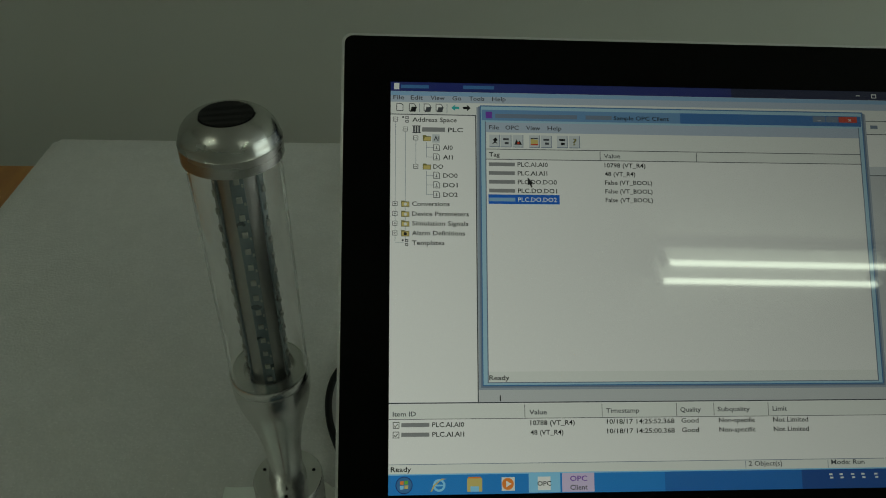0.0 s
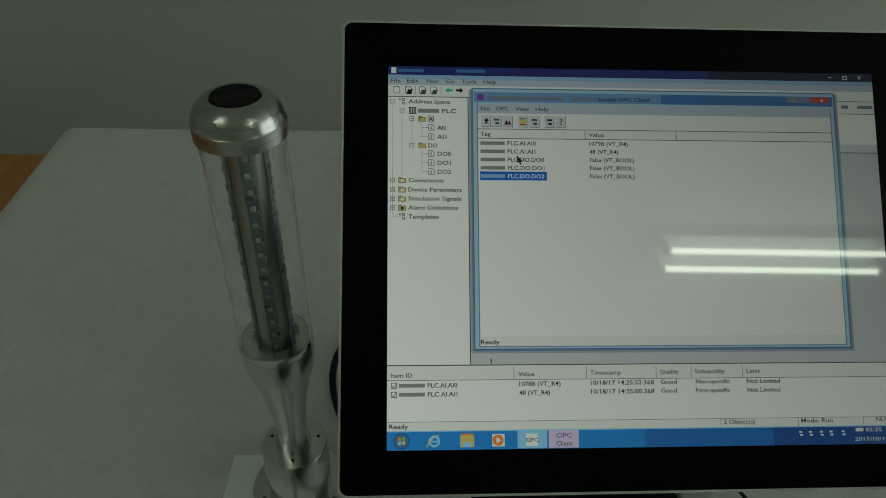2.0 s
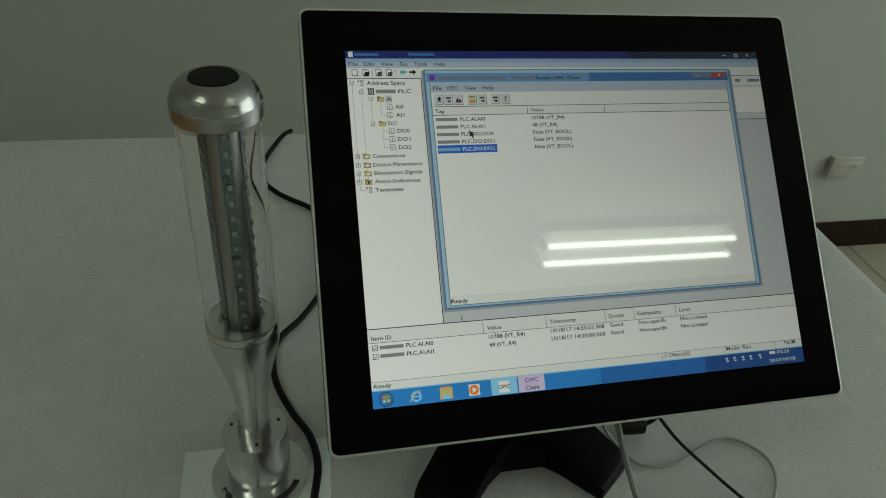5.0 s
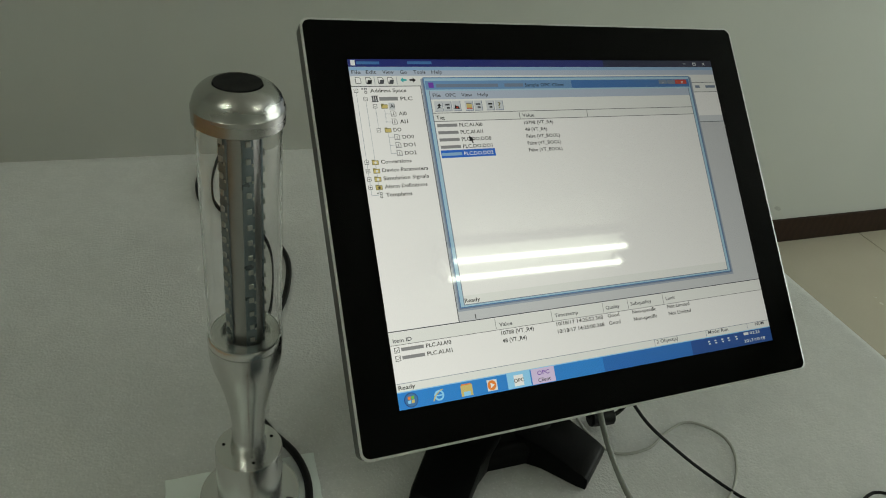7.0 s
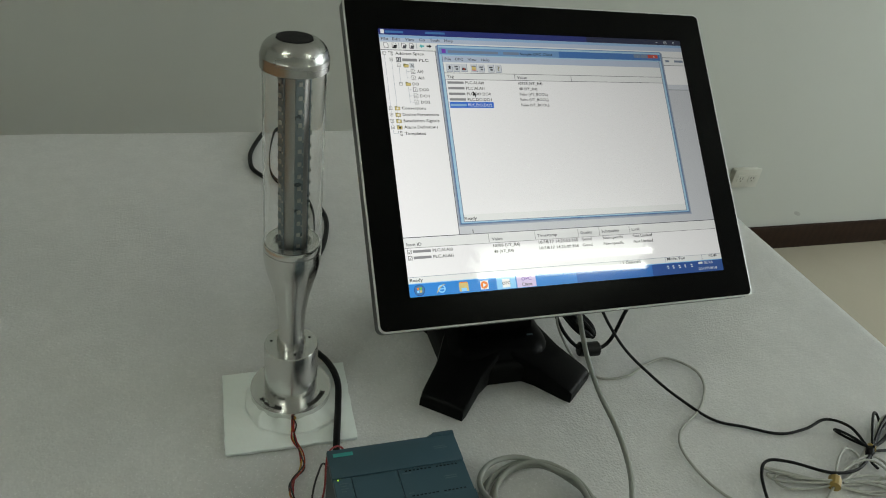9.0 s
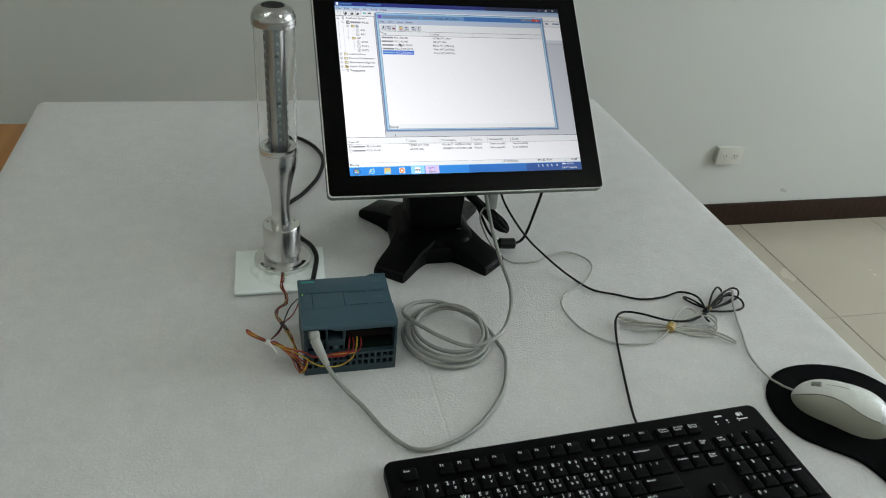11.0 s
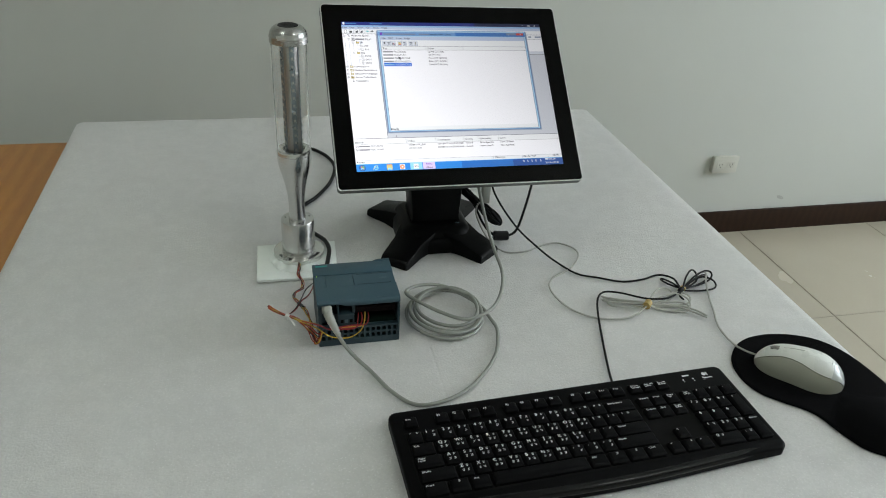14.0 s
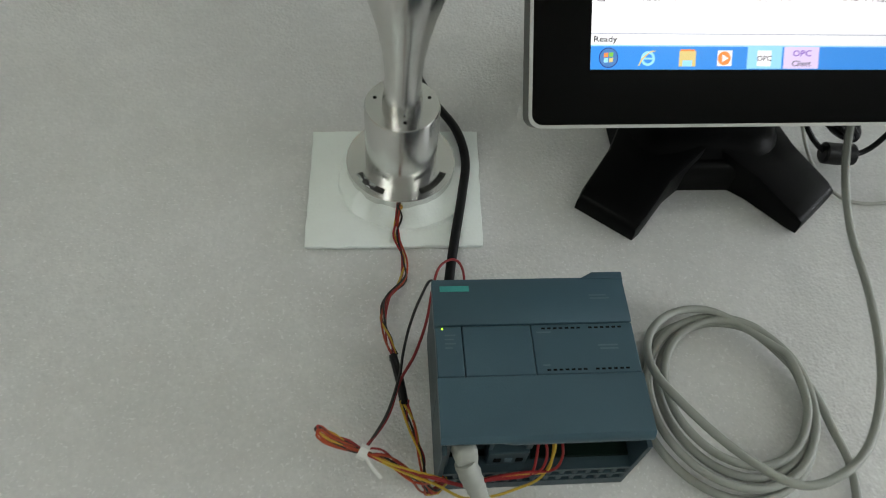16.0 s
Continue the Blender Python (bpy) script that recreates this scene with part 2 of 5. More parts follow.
def mesh_of(name, bm, mat, flat=False):
    me = bpy.data.meshes.new(name)
    bmesh.ops.recalc_face_normals(bm, faces=bm.faces)
    bm.to_mesh(me)
    bm.free()
    me.materials.append(mat)
    if not flat:
        smooth(me)
    return me


def part(name, bm, mat, parent=None, label="", m=None, flat=False):
    """Links a bmesh as one mesh object; m carries it into its thing's own space."""
    if m is not None:
        bm.transform(m)
    ob = new(name, mesh_of(name, bm, mat, flat))
    ob.parent = parent
    return tagged(ob, label)


def box(x0, x1, y0, y1, z0, z1, r=0.0, seg=2):
    bm = bmesh.new()
    bmesh.ops.create_cube(bm, size=1)
    bm.transform(Matrix.Translation(((x0 + x1) / 2, (y0 + y1) / 2, (z0 + z1) / 2)) @ Matrix.Diagonal((x1 - x0, y1 - y0, z1 - z0, 1)))
    if r:
        bmesh.ops.bevel(bm, geom=bm.edges[:], offset=r, segments=seg, affect="EDGES", profile=0.5)
    return bm


def join(*bms):
    out = bmesh.new()
    for b in bms:
        me = bpy.data.meshes.new("tmp")
        b.to_mesh(me)
        b.free()
        out.from_mesh(me)
        bpy.data.meshes.remove(me)
    return out


def prism(outline, z0, z1, bevel=0.0, seg=2):
    """Upright prism on a closed outline of (x, y)."""
    bm = bmesh.new()
    low = [bm.verts.new((x, y, z0)) for x, y in outline]
    top = [bm.verts.new((x, y, z1)) for x, y in outline]
    k = len(outline)
    bm.faces.new(low[::-1])
    f = bm.faces.new(top)
    for i in range(k):
        bm.faces.new((low[i], low[(i + 1) % k], top[(i + 1) % k], top[i]))
    bmesh.ops.recalc_face_normals(bm, faces=bm.faces)
    if bevel:
        bmesh.ops.bevel(bm, geom=f.edges[:], offset=bevel, segments=seg, affect="EDGES", profile=0.5)
    return bm


def round_rect(x0, x1, y0, y1, r, k=5):
    pts = []
    for cx, cy, a in ((x1 - r, y1 - r, 0), (x0 + r, y1 - r, 90), (x0 + r, y0 + r, 180), (x1 - r, y0 + r, 270)):
        for i in range(k + 1):
            t = radians(a + 90 * i / k)
            pts.append((cx + r * math.cos(t), cy + r * math.sin(t)))
    return pts


def lathe(profile, seg=48, at=(0, 0, 0)):
    """Turned body from (radius, height) pairs."""
    bm = bmesh.new()
    rings = []
    for r, z in profile:
        if r < 1e-6:
            rings.append([bm.verts.new((at[0], at[1], at[2] + z))])
        else:
            rings.append([bm.verts.new((at[0] + r * math.cos(2 * math.pi * i / seg), at[1] + r * math.sin(2 * math.pi * i / seg), at[2] + z)) for i in range(seg)])
    for a, b in zip(rings, rings[1:]):
        for i in range(seg):
            j = (i + 1) % seg
            if len(a) == 1:
                bm.faces.new((a[0], b[i], b[j]))
            elif len(b) == 1:
                bm.faces.new((a[i], a[j], b[0]))
            else:
                bm.faces.new((a[i], a[j], b[j], b[i]))
    return bm


def spline(points, per=8, closed=False):
    """A smooth line through the points."""
    p = [Vector(q) for q in points]
    k = len(p)
    out = []
    for i in range(k if closed else k - 1):
        a, b, c, d = (p[(i - 1) % k], p[i], p[(i + 1) % k], p[(i + 2) % k]) if closed else (p[max(i - 1, 0)], p[i], p[i + 1], p[min(i + 2, k - 1)])
        for s in range(per):
            t = s / per
            out.append(0.5 * (2 * b + (c - a) * t + (2 * a - 5 * b + 4 * c - d) * t * t + (3 * b - a - 3 * c + d) * t ** 3))
    if not closed:
        out.append(p[-1])
    return out


def tube(points, r, per=8, seg=10, radii=None):
    """A round cord along a smooth line."""
    path = spline(points, per)
    bm = bmesh.new()
    rings, side = [], None
    for i, q in enumerate(path):
        d = (path[min(i + 1, len(path) - 1)] - path[max(i - 1, 0)]).normalized()
        if side is None:
            side = d.orthogonal().normalized()
        side = (side - d * side.dot(d)).normalized()
        up = d.cross(side)
        rr = r if radii is None else radii(i / (len(path) - 1))
        rings.append([bm.verts.new(q + rr * (math.cos(2 * math.pi * j / seg) * side + math.sin(2 * math.pi * j / seg) * up)) for j in range(seg)])
    for a, b in zip(rings, rings[1:]):
        for j in range(seg):
            bm.faces.new((a[j], a[(j + 1) % seg], b[(j + 1) % seg], b[j]))
    bm.faces.new(rings[0][::-1])
    bm.faces.new(rings[-1])
    return bm


def lying(points, z):
    return [(x, y, z) for x, y in points]


def text_bm(words, height, width=None):
    """Flat lettering with its lower left at the origin; height is that of a capital."""
    c = bpy.data.curves.new("lettering", "FONT")
    c.body, c.resolution_u, c.offset = words, 2, 0.012
    ob = bpy.data.objects.new("lettering", c)
    me = bpy.data.meshes.new_from_object(ob)
    bm = bmesh.new()
    bm.from_mesh(me)
    bpy.data.objects.remove(ob)
    bpy.data.meshes.remove(me)
    bpy.data.curves.remove(c)
    if not bm.verts:
        return bm
    x0, x1 = min(v.co.x for v in bm.verts), max(v.co.x for v in bm.verts)
    s = height / 0.69
    sx = width / (x1 - x0) if width else s
    bm.transform(Matrix.Diagonal((sx, s, 1, 1)) @ Matrix.Translation((-x0, 0, 0)))
    return bm


def rect(x0, x1, y0, y1, z=0.0):
    bm = bmesh.new()
    bm.faces.new([bm.verts.new(q) for q in ((x0, y0, z), (x1, y0, z), (x1, y1, z), (x0, y1, z))])
    return bm


def disc(r, z=0.0, x=0.0, y=0.0, seg=20):
    bm = bmesh.new()
    bm.faces.new([bm.verts.new((x + r * math.cos(2 * math.pi * i / seg), y + r * math.sin(2 * math.pi * i / seg), z)) for i in range(seg)])
    return bm


def poly(points, z=0.0):
    bm = bmesh.new()
    bm.faces.new([bm.verts.new((x, y, z)) for x, y in points])
    return bm


def structure(name, bm, mat, label, category, parent=None):
    ob = part(name, bm, mat, parent)
    return tagged(ob, label, category, kind="structure")


# ---- the room ----
T = 0.12
floor = structure("floor", box(ROOM_X0 - T, ROOM_X1 + T, ROOM_Y0 - T, ROOM_Y1 + T, -0.1, -0.003), GROUT, "beige polished tile floor with dark joints", "floor")
structure("ceiling", box(ROOM_X0 - T, ROOM_X1 + T, ROOM_Y0 - T, ROOM_Y1 + T, ROOM_Z, ROOM_Z + 0.1), CEIL, "plain white painted ceiling", "ceiling")
wall_north = structure("wall_north", box(ROOM_X0 - T, ROOM_X1 + T, ROOM_Y1, ROOM_Y1 + T, -0.003, ROOM_Z), WALL, "pale grey-green painted wall behind the table", "wall")
structure("wall_south", box(ROOM_X0 - T, ROOM_X1 + T, ROOM_Y0 - T, ROOM_Y0, -0.003, ROOM_Z), WALL, "pale grey-green painted wall", "wall")
structure("wall_west", box(ROOM_X0 - T, ROOM_X0, ROOM_Y0, ROOM_Y1, -0.003, ROOM_Z), WALL, "pale grey-green painted wall", "wall")
structure("wall_east", join(box(ROOM_X1, ROOM_X1 + T, ROOM_Y0, WIN_Y0, -0.003, ROOM_Z), box(ROOM_X1, ROOM_X1 + T, WIN_Y1, ROOM_Y1, -0.003, ROOM_Z),
                            box(ROOM_X1, ROOM_X1 + T, WIN_Y0, WIN_Y1, -0.003, WIN_Z0), box(ROOM_X1, ROOM_X1 + T, WIN_Y0, WIN_Y1, WIN_Z1, ROOM_Z)), WALL, "pale grey-green painted wall with a window", "wall")
window = structure("window_1", join(box(ROOM_X1 + 0.06, ROOM_X1 + 0.1, WIN_Y0, WIN_Y0 + 0.05, WIN_Z0, WIN_Z1), box(ROOM_X1 + 0.06, ROOM_X1 + 0.1, WIN_Y1 - 0.05, WIN_Y1, WIN_Z0, WIN_Z1),
                                    box(ROOM_X1 + 0.06, ROOM_X1 + 0.1, WIN_Y0 + 0.05, WIN_Y1 - 0.05, WIN_Z0, WIN_Z0 + 0.05), box(ROOM_X1 + 0.06, ROOM_X1 + 0.1, WIN_Y0 + 0.05, WIN_Y1 - 0.05, WIN_Z1 - 0.05, WIN_Z1),
                                    box(ROOM_X1 + 0.06, ROOM_X1 + 0.1, (WIN_Y0 + WIN_Y1) / 2 - 0.03, (WIN_Y0 + WIN_Y1) / 2 + 0.03, WIN_Z0 + 0.05, WIN_Z1 - 0.05)), FRAME, "plain white window frame letting in daylight", "window")
for a, b in ((WIN_Y0 + 0.05, (WIN_Y0 + WIN_Y1) / 2 - 0.03), ((WIN_Y0 + WIN_Y1) / 2 + 0.03, WIN_Y1 - 0.05)):
    pane = part("pane", box(ROOM_X1 + 0.078, ROOM_X1 + 0.084, a, b, WIN_Z0 + 0.05, WIN_Z1 - 0.05), PANE, window)
    pane.visible_shadow = False
structure("baseboard", box(ROOM_X0, ROOM_X1, ROOM_Y1 - 0.012, ROOM_Y1, 0.0, 0.094, 0.003, 2), BASEB, "dark brown wooden baseboard along the wall", "baseboard")

# scuff mark on the paint
part("scuff_mark", lathe([(0.0, 0.0002), (0.011, 0.0002), (0.014, 0.0), (0.0, 0.0)], 20), SCUFF, wall_north, "faint grey scuff mark", Matrix.Translation((1.907, ROOM_Y1, 0.139)) @ Matrix.Rotation(radians(90), 4, "X") @ Matrix.Rotation(radians(-24), 4, "Z") @ Matrix.Diagonal((1.3, 0.5, 1, 1)))

# wall socket
socket = thing("wall_socket", "off-white surface-mounted double wall socket above the baseboard", "socket", (1.604, ROOM_Y1, 0.3025))
socket.matrix_basis = socket.matrix_basis @ Matrix.Diagonal((0.89, 1.0, 0.97, 1.0))
part("mounting_box", box(-0.054, 0.054, -0.017, 0.0, -0.031, 0.031, 0.002, 2), OUTLET, socket)
part("cover_plate", box(-0.0575, 0.0575, -0.023, -0.0172, -0.0345, 0.0345, 0.002, 2), OUTLET, socket)
for dx in (-0.024, 0.024):
    face = part("socket_face", box(dx - 0.017, dx + 0.017, -0.0245, -0.0231, -0.014, 0.014, 0.0006, 1), OUTLET, socket)
    # thin dark plates paint the shade inside the socket openings
    for k in (-0.006, 0.006):
        part("slot", box(dx + k - 0.0012, dx + k + 0.0012, -0.0249, -0.0243, -0.002, 0.006), SOCKET_SHADE, face)
    part("slot", box(dx - 0.002, dx + 0.002, -0.0249, -0.0243, -0.010, -0.006), SOCKET_SHADE, face)

# twin fluorescent lamp on the ceiling
lamp = thing("ceiling_lamp", "white twin-tube fluorescent batten lamp, lit", "ceiling lamp", (1.575, -1.155, ROOM_Z), 0, "ceiling lamps")
part("housing", box(-0.46, 0.46, -0.075, 0.075, -0.05, 0.0, 0.006, 2), LAMP_BODY, lamp)
for dy in (-0.043, 0.043):
    part("fluorescent_tube", tube([(-0.425, dy, -0.105), (0.0, dy, -0.105), (0.425, dy, -0.105)], 0.0105, 2, 14), TUBE, lamp, "lit white fluorescent tube")
    for dx in (-0.437, 0.437):
        part("end_holder", box(dx - 0.012, dx + 0.012, dy - 0.014, dy + 0.014, -0.122, -0.05, 0.003, 1), LAMP_BODY, lamp)
# second lamp, out of view, added to brighten the left and back
copy_thing(lamp, pose(-1.15, -0.75, ROOM_Z))

# ---- table and its foam cover ----
table = thing("wooden_table", "orange-brown wooden table under a white foam sheet", "table", (-0.3, -0.05, 0))
part("tabletop", box(-1.25, 1.035, -0.9, 0.91, 0.672, 0.704, 0.003, 2), OAK, table)
for x in (-1.18, 0.96):
    for y in (-0.83, 0.83):
        part("leg", box(x - 0.03, x + 0.03, y - 0.03, y + 0.03, 0.0, 0.672, 0.003, 1), STEEL_PAINT, table)
for y in (-0.83, 0.83):
    part("apron", box(-1.15, 0.93, y - 0.012, y + 0.012, 0.59, 0.672), OAK, table)


def foam_sheet():
    """Thick sheet with soft edges, a faint fold line and shallow waves."""
    x0, x1, y0, y1, r = -0.459, 0.744, -0.955, 0.867, 0.018
    bm = prism(round_rect(x0, x1, y0, y1, r), 0.705, TABLE - 0.004, 0.006, 3)
    nx, ny = 150, 190
    def h(x, y):
        e = min(x - x0, x1 - x, y - y0, y1 - y)
        wave = 0.0007 * noise.noise(Vector((x * 4, y * 4, 0.3))) + 0.00008 * noise.noise(Vector((x * 22, y * 22, 1.3)))
        fold = -0.0004 * math.exp(-((x - 0.147 - 0.0012 * noise.noise(Vector((0, y * 30, 0)))) / 0.0017) ** 2) * max(0.0, min(1.0, (0.16 - y) / 0.2, (y + 0.5) / 0.2))
        return TABLE - 0.0006 + wave + fold - 0.006 * math.exp(-e / 0.004)
    xs = [x0 + 0.0035 + (x1 - x0 - 0.007) * i / nx for i in range(nx + 1)]
    xs = sorted(xs + [0.147 + d for d in (-0.0035, -0.0024, -0.0014, -0.0007, 0.0, 0.0007, 0.0014, 0.0024, 0.0035)])
    nx = len(xs) - 1
    ys = [y0 + 0.0035 + (y1 - y0 - 0.007) * j / ny for j in range(ny + 1)]
    g = bmesh.new()
    vs = [[g.verts.new((x, y, h(x, y))) for y in ys] for x in xs]
    for i in range(nx):
        for j in range(ny):
            cx = min(xs[i] - x0, x1 - xs[i + 1])
            cy = min(ys[j] - y0, y1 - ys[j + 1])
            if cx < 0.008 and cy < 0.008:
                continue
            g.faces.new((vs[i][j], vs[i + 1][j], vs[i + 1][j + 1], vs[i][j + 1]))
    for v in [v for v in g.verts if not v.link_faces]:
        g.verts.remove(v)
    return join(bm, g)


tagged(part("foam_sheet", foam_sheet(), FOAM), "thick white foam sheet covering the wooden table", "foam sheet")

# ---- signal tower lamp on its foam pad ----
def ragged_pad():
    """Hand-cut square of foam with slightly uneven edges."""
    r = random.Random(3)
    cs = [(-0.081, 0.161), (0.041, 0.162), (0.046, 0.268), (-0.079, 0.268)]
    pts = []
    for (ax, ay), (bx, by) in zip(cs, cs[1:] + cs[:1]):
        for k in range(12):
            f = k / 12
            w = 0.0005 if k else 0
            pts.append((ax + (bx - ax) * f + r.uniform(-w, w), ay + (by - ay) * f + r.uniform(-w, w)))
    bm = prism(pts, TABLE + 0.0002, TABLE + 0.0062, 0.0012, 2)
    for v in bm.verts:
        lift = 0.0022 * max(0.0, (0.215 - v.co.y) / 0.055) * max(0.0, -v.co.x / 0.08 + 0.25)
        v.co.z += lift + 0.0004 * noise.noise(v.co * 60)
        if v.co.z < TABLE + 0.0035:
            v.co.x += 0.0016 * (-1 if v.co.x > -0.02 else 1)
            v.co.y += 0.0022 * (-1 if v.co.y > 0.21 else 1)
    return bm


tagged(part("foam_pad", ragged_pad(), FOAM_PAD), "small white foam pad under the metal lamp", "foam pad")


def foam_skirt():
    """Thin folded foam squeezed out round the flange."""
    bm = bmesh.new()
    n, rings = 72, []
    for f, h in ((0.0, 0.0042), (0.25, 0.0046), (0.5, 0.0042), (0.75, 0.0036), (0.93, 0.0028), (1.0, 0.0004)):
        ring = []
        for i in range(n):
            a = 2 * math.pi * i / n
            front = max(0.0, -math.sin(a))
            out = 0.0385 + 0.019 * front ** 1.5 + 0.012 * abs(math.cos(a)) ** 2 * (0.6 + 0.4 * front) + 0.003 * noise.noise(Vector((3 * math.cos(a), 3 * math.sin(a), 0)))
            out = min(out, 0.0365) if math.sin(a) > 0.6 else out
            r = 0.030 + (out - 0.030) * f
            fold = 0.0048 * noise.noise(Vector((5 * math.cos(a), 5 * math.sin(a), f * 1.2))) * f * (1 - f) * 4
            ring.append(bm.verts.new((-0.0125 + r * math.cos(a), 0.231 + r * math.sin(a), TABLE + 0.0055 + max(0.0001, h + fold))))
        rings.append(ring)
    for a, b in zip(rings, rings[1:]):
        for i in range(n):
            bm.faces.new((a[i], b[i], b[(i + 1) % n], a[(i + 1) % n]))
    bm.faces.new(rings[0])
    bm.faces.new(rings[-1][::-1])
    return bm


tagged(part("foam_wrap", foam_skirt(), FOAM_PAD), "crumpled thin white foam under the lamp flange", "foam wrap")

TX, TY = -0.0140, 0.231
tower = thing("tower_lamp", "brushed aluminium LED tower lamp with clear tube", "tower lamp", (TX, TY, TABLE + 0.0096))


def slotted_flange():
    """Round flange with two curved slots through it."""
    bm = bmesh.new()
    seg, rings = 96, (0.0255, 0.0298, 0.0348, 0.0392)
    z0, z1 = 0.0, 0.007
    def hole(i, k):
        a = 360 * (i + 0.5) / seg
        return k == 1 and (203 < a < 246 or 294 < a < 337)
    vt = [[[bm.verts.new((r * math.cos(2 * math.pi * i / seg), r * math.sin(2 * math.pi * i / seg), z)) for i in range(seg)] for r in rings] for z in (z0, z1)]
    for i in range(seg):
        j = (i + 1) % seg
        for k in range(3):
            if hole(i, k):
                for kk in (1, 2):
                    bm.faces.new((vt[0][kk][i], vt[0][kk][j], vt[1][kk][j], vt[1][kk][i]))
                continue
            for z in (0, 1):
                bm.faces.new((vt[z][k][i], vt[z][k][j], vt[z][k + 1][j], vt[z][k + 1][i]))
        bm.faces.new((vt[0][3][i], vt[0][3][j], vt[1][3][j], vt[1][3][i]))
        for k in (1,):
            if hole(i, 1) != hole(j, 1):
                bm.faces.new((vt[0][1][j], vt[0][2][j], vt[1][2][j], vt[1][1][j]))
    return bm


part("flange", slotted_flange(), ALU, tower)
# dark ring added below the flange; its grey paints the shade in the slots
part("slot_shade_ring", lathe([(0.0295, 0.0008), (0.0352, 0.0008), (0.0352, 0.0002), (0.0295, 0.0002), (0.0295, 0.0008)], 48), SLOT_SHADE, tower)
part("base_cylinder", lathe([(0.0, 0.002), (0.0255, 0.002), (0.0255, 0.0615), (0.0247, 0.063), (0.0, 0.063)], 64), ALU, tower)
# near-black discs paint the shade of the screw holes
for a, d in ((-86, 0.0172), (18, 0.0192), (162, 0.0192)):
    x, y = d * math.cos(radians(a)), d * math.sin(radians(a))
    part("screw_hole", lathe([(0.0, 0.0632), (0.0013, 0.0632), (0.0013, 0.0622), (0.0, 0.0622)], 14, (x, y, 0)), HOLE_SHADE, tower)
part("stem", lathe([(0.0, 0.06), (0.0137, 0.06), (0.0137, 0.066), (0.0122, 0.076), (0.0120, 0.088), (0.0130, 0.104), (0.0158, 0.122), (0.0195, 0.138), (0.0228, 0.150), (0.0246, 0.160), (0.0250, 0.166),
                    (0.0251, 0.1737), (0.0243, 0.1741), (0.0243, 0.1749), (0.0254, 0.1753), (0.0254, 0.1798), (0.0248, 0.181), (0.0165, 0.181), (0.0165, 0.176), (0.0, 0.176)], 64), ALU, tower)
part("clear_tube", lathe([(0.0243, 0.1812), (0.0246, 0.1812), (0.0246, 0.3372), (0.0232, 0.3372), (0.0232, 0.1812), (0.0243, 0.1812)], 64), CLEAR, tower, "clear acrylic tube")
core = part("led_core", lathe([(0.0, 0.176), (0.0123, 0.176), (0.0123, 0.338), (0.0, 0.338)], 12), EXTRUSION, tower, "extruded aluminium core with LED strips")
for k in range(5):
    a = radians(-77 + 72 * k)
    m = Matrix.Rotation(a + math.pi / 2, 4, "Z") @ Matrix.Translation((0, 0.0014, 0))
    strip = part("led_strip", box(-0.0036, 0.0036, -0.0142, -0.0128, 0.178, 0.336, 0.0003, 1), PCB, tower, "grey-blue LED strip", m)
    for i in range(14):
        z = 0.1835 + 0.0112 * i
        led = part("led_chip", join(box(-0.0015, 0.0015, -0.0155, -0.0143, z - 0.0018, z + 0.0018, 0.0003, 1), box(0.0022, 0.0032, -0.0149, -0.0143, z - 0.0036, z - 0.002)), LED_BODY, strip, "", m)
core.rotation_euler.z = radians(-1)
part("cap", lathe([(0.0, 0.3375), (0.0252, 0.3375), (0.0262, 0.3382), (0.0262, 0.3470), (0.0258, 0.3474), (0.0252, 0.3505), (0.0238, 0.3540), (0.0215, 0.3570), (0.0185, 0.3592), (0.0146, 0.3605), (0.0136, 0.3600), (0.0, 0.3590)], 72), ALU_CAP, tower, "brushed aluminium domed cap")
part("vent_disc", lathe([(0.0, 0.3598), (0.0136, 0.3602), (0.0136, 0.3590), (0.0, 0.3590)], 32), HOLE_SHADE, tower)


def wire_mesh():
    bm = []
    n, r = 10, 0.0134
    for i in range(-n, n + 1):
        d = r * i / (n + 0.5)
        w = math.sqrt(r * r - d * d)
        bm += [box(d - 0.0003, d + 0.0003, -w, w, 0.3604, 0.3609), box(-w, w, d - 0.0003, d + 0.0003, 0.3606, 0.3611)]
    return join(*bm)


part("vent_mesh", wire_mesh(), MESH_BLACK, tower, "black woven wire vent")

# black power cable behind the tower lamp
blk = thing("black_power_cable", "thick black cable curving across the foam sheet", "cable", (0.03, 0.4, TABLE))
off = Matrix.Translation((-0.03, -0.4, -TABLE))
BK = TABLE + 0.0038
part("cord", tube(lying([(0.030, 0.862), (0.018, 0.850), (0.002, 0.812), (-0.010, 0.775), (-0.0135, 0.745), (-0.011, 0.716), (0.005, 0.688), (0.024, 0.668), (0.046, 0.648), (0.067, 0.610), (0.075, 0.560), (0.060, 0.495), (0.030, 0.437), (0.004, 0.404), (-0.003, 0.373), (0.001, 0.338), (0.014, 0.303)], BK)
                  + [(0.029, 0.268, TABLE + 0.009), (0.034, 0.236, TABLE + 0.0105), (0.029, 0.203, TABLE + 0.0095), (0.022, 0.169, TABLE + 0.009), (0.016, 0.137, BK), (0.014, 0.112, BK)], 0.0034, 8, 12), RUBBER, blk, "", off)

# ---- controller ----
plc = thing("controller", "slate-blue programmable controller lying on its back", "controller", (-0.0012, 0.0008, TABLE))
plc.matrix_basis = plc.matrix_basis @ Matrix.Diagonal((1.0, 1.0, 0.93, 1.0))
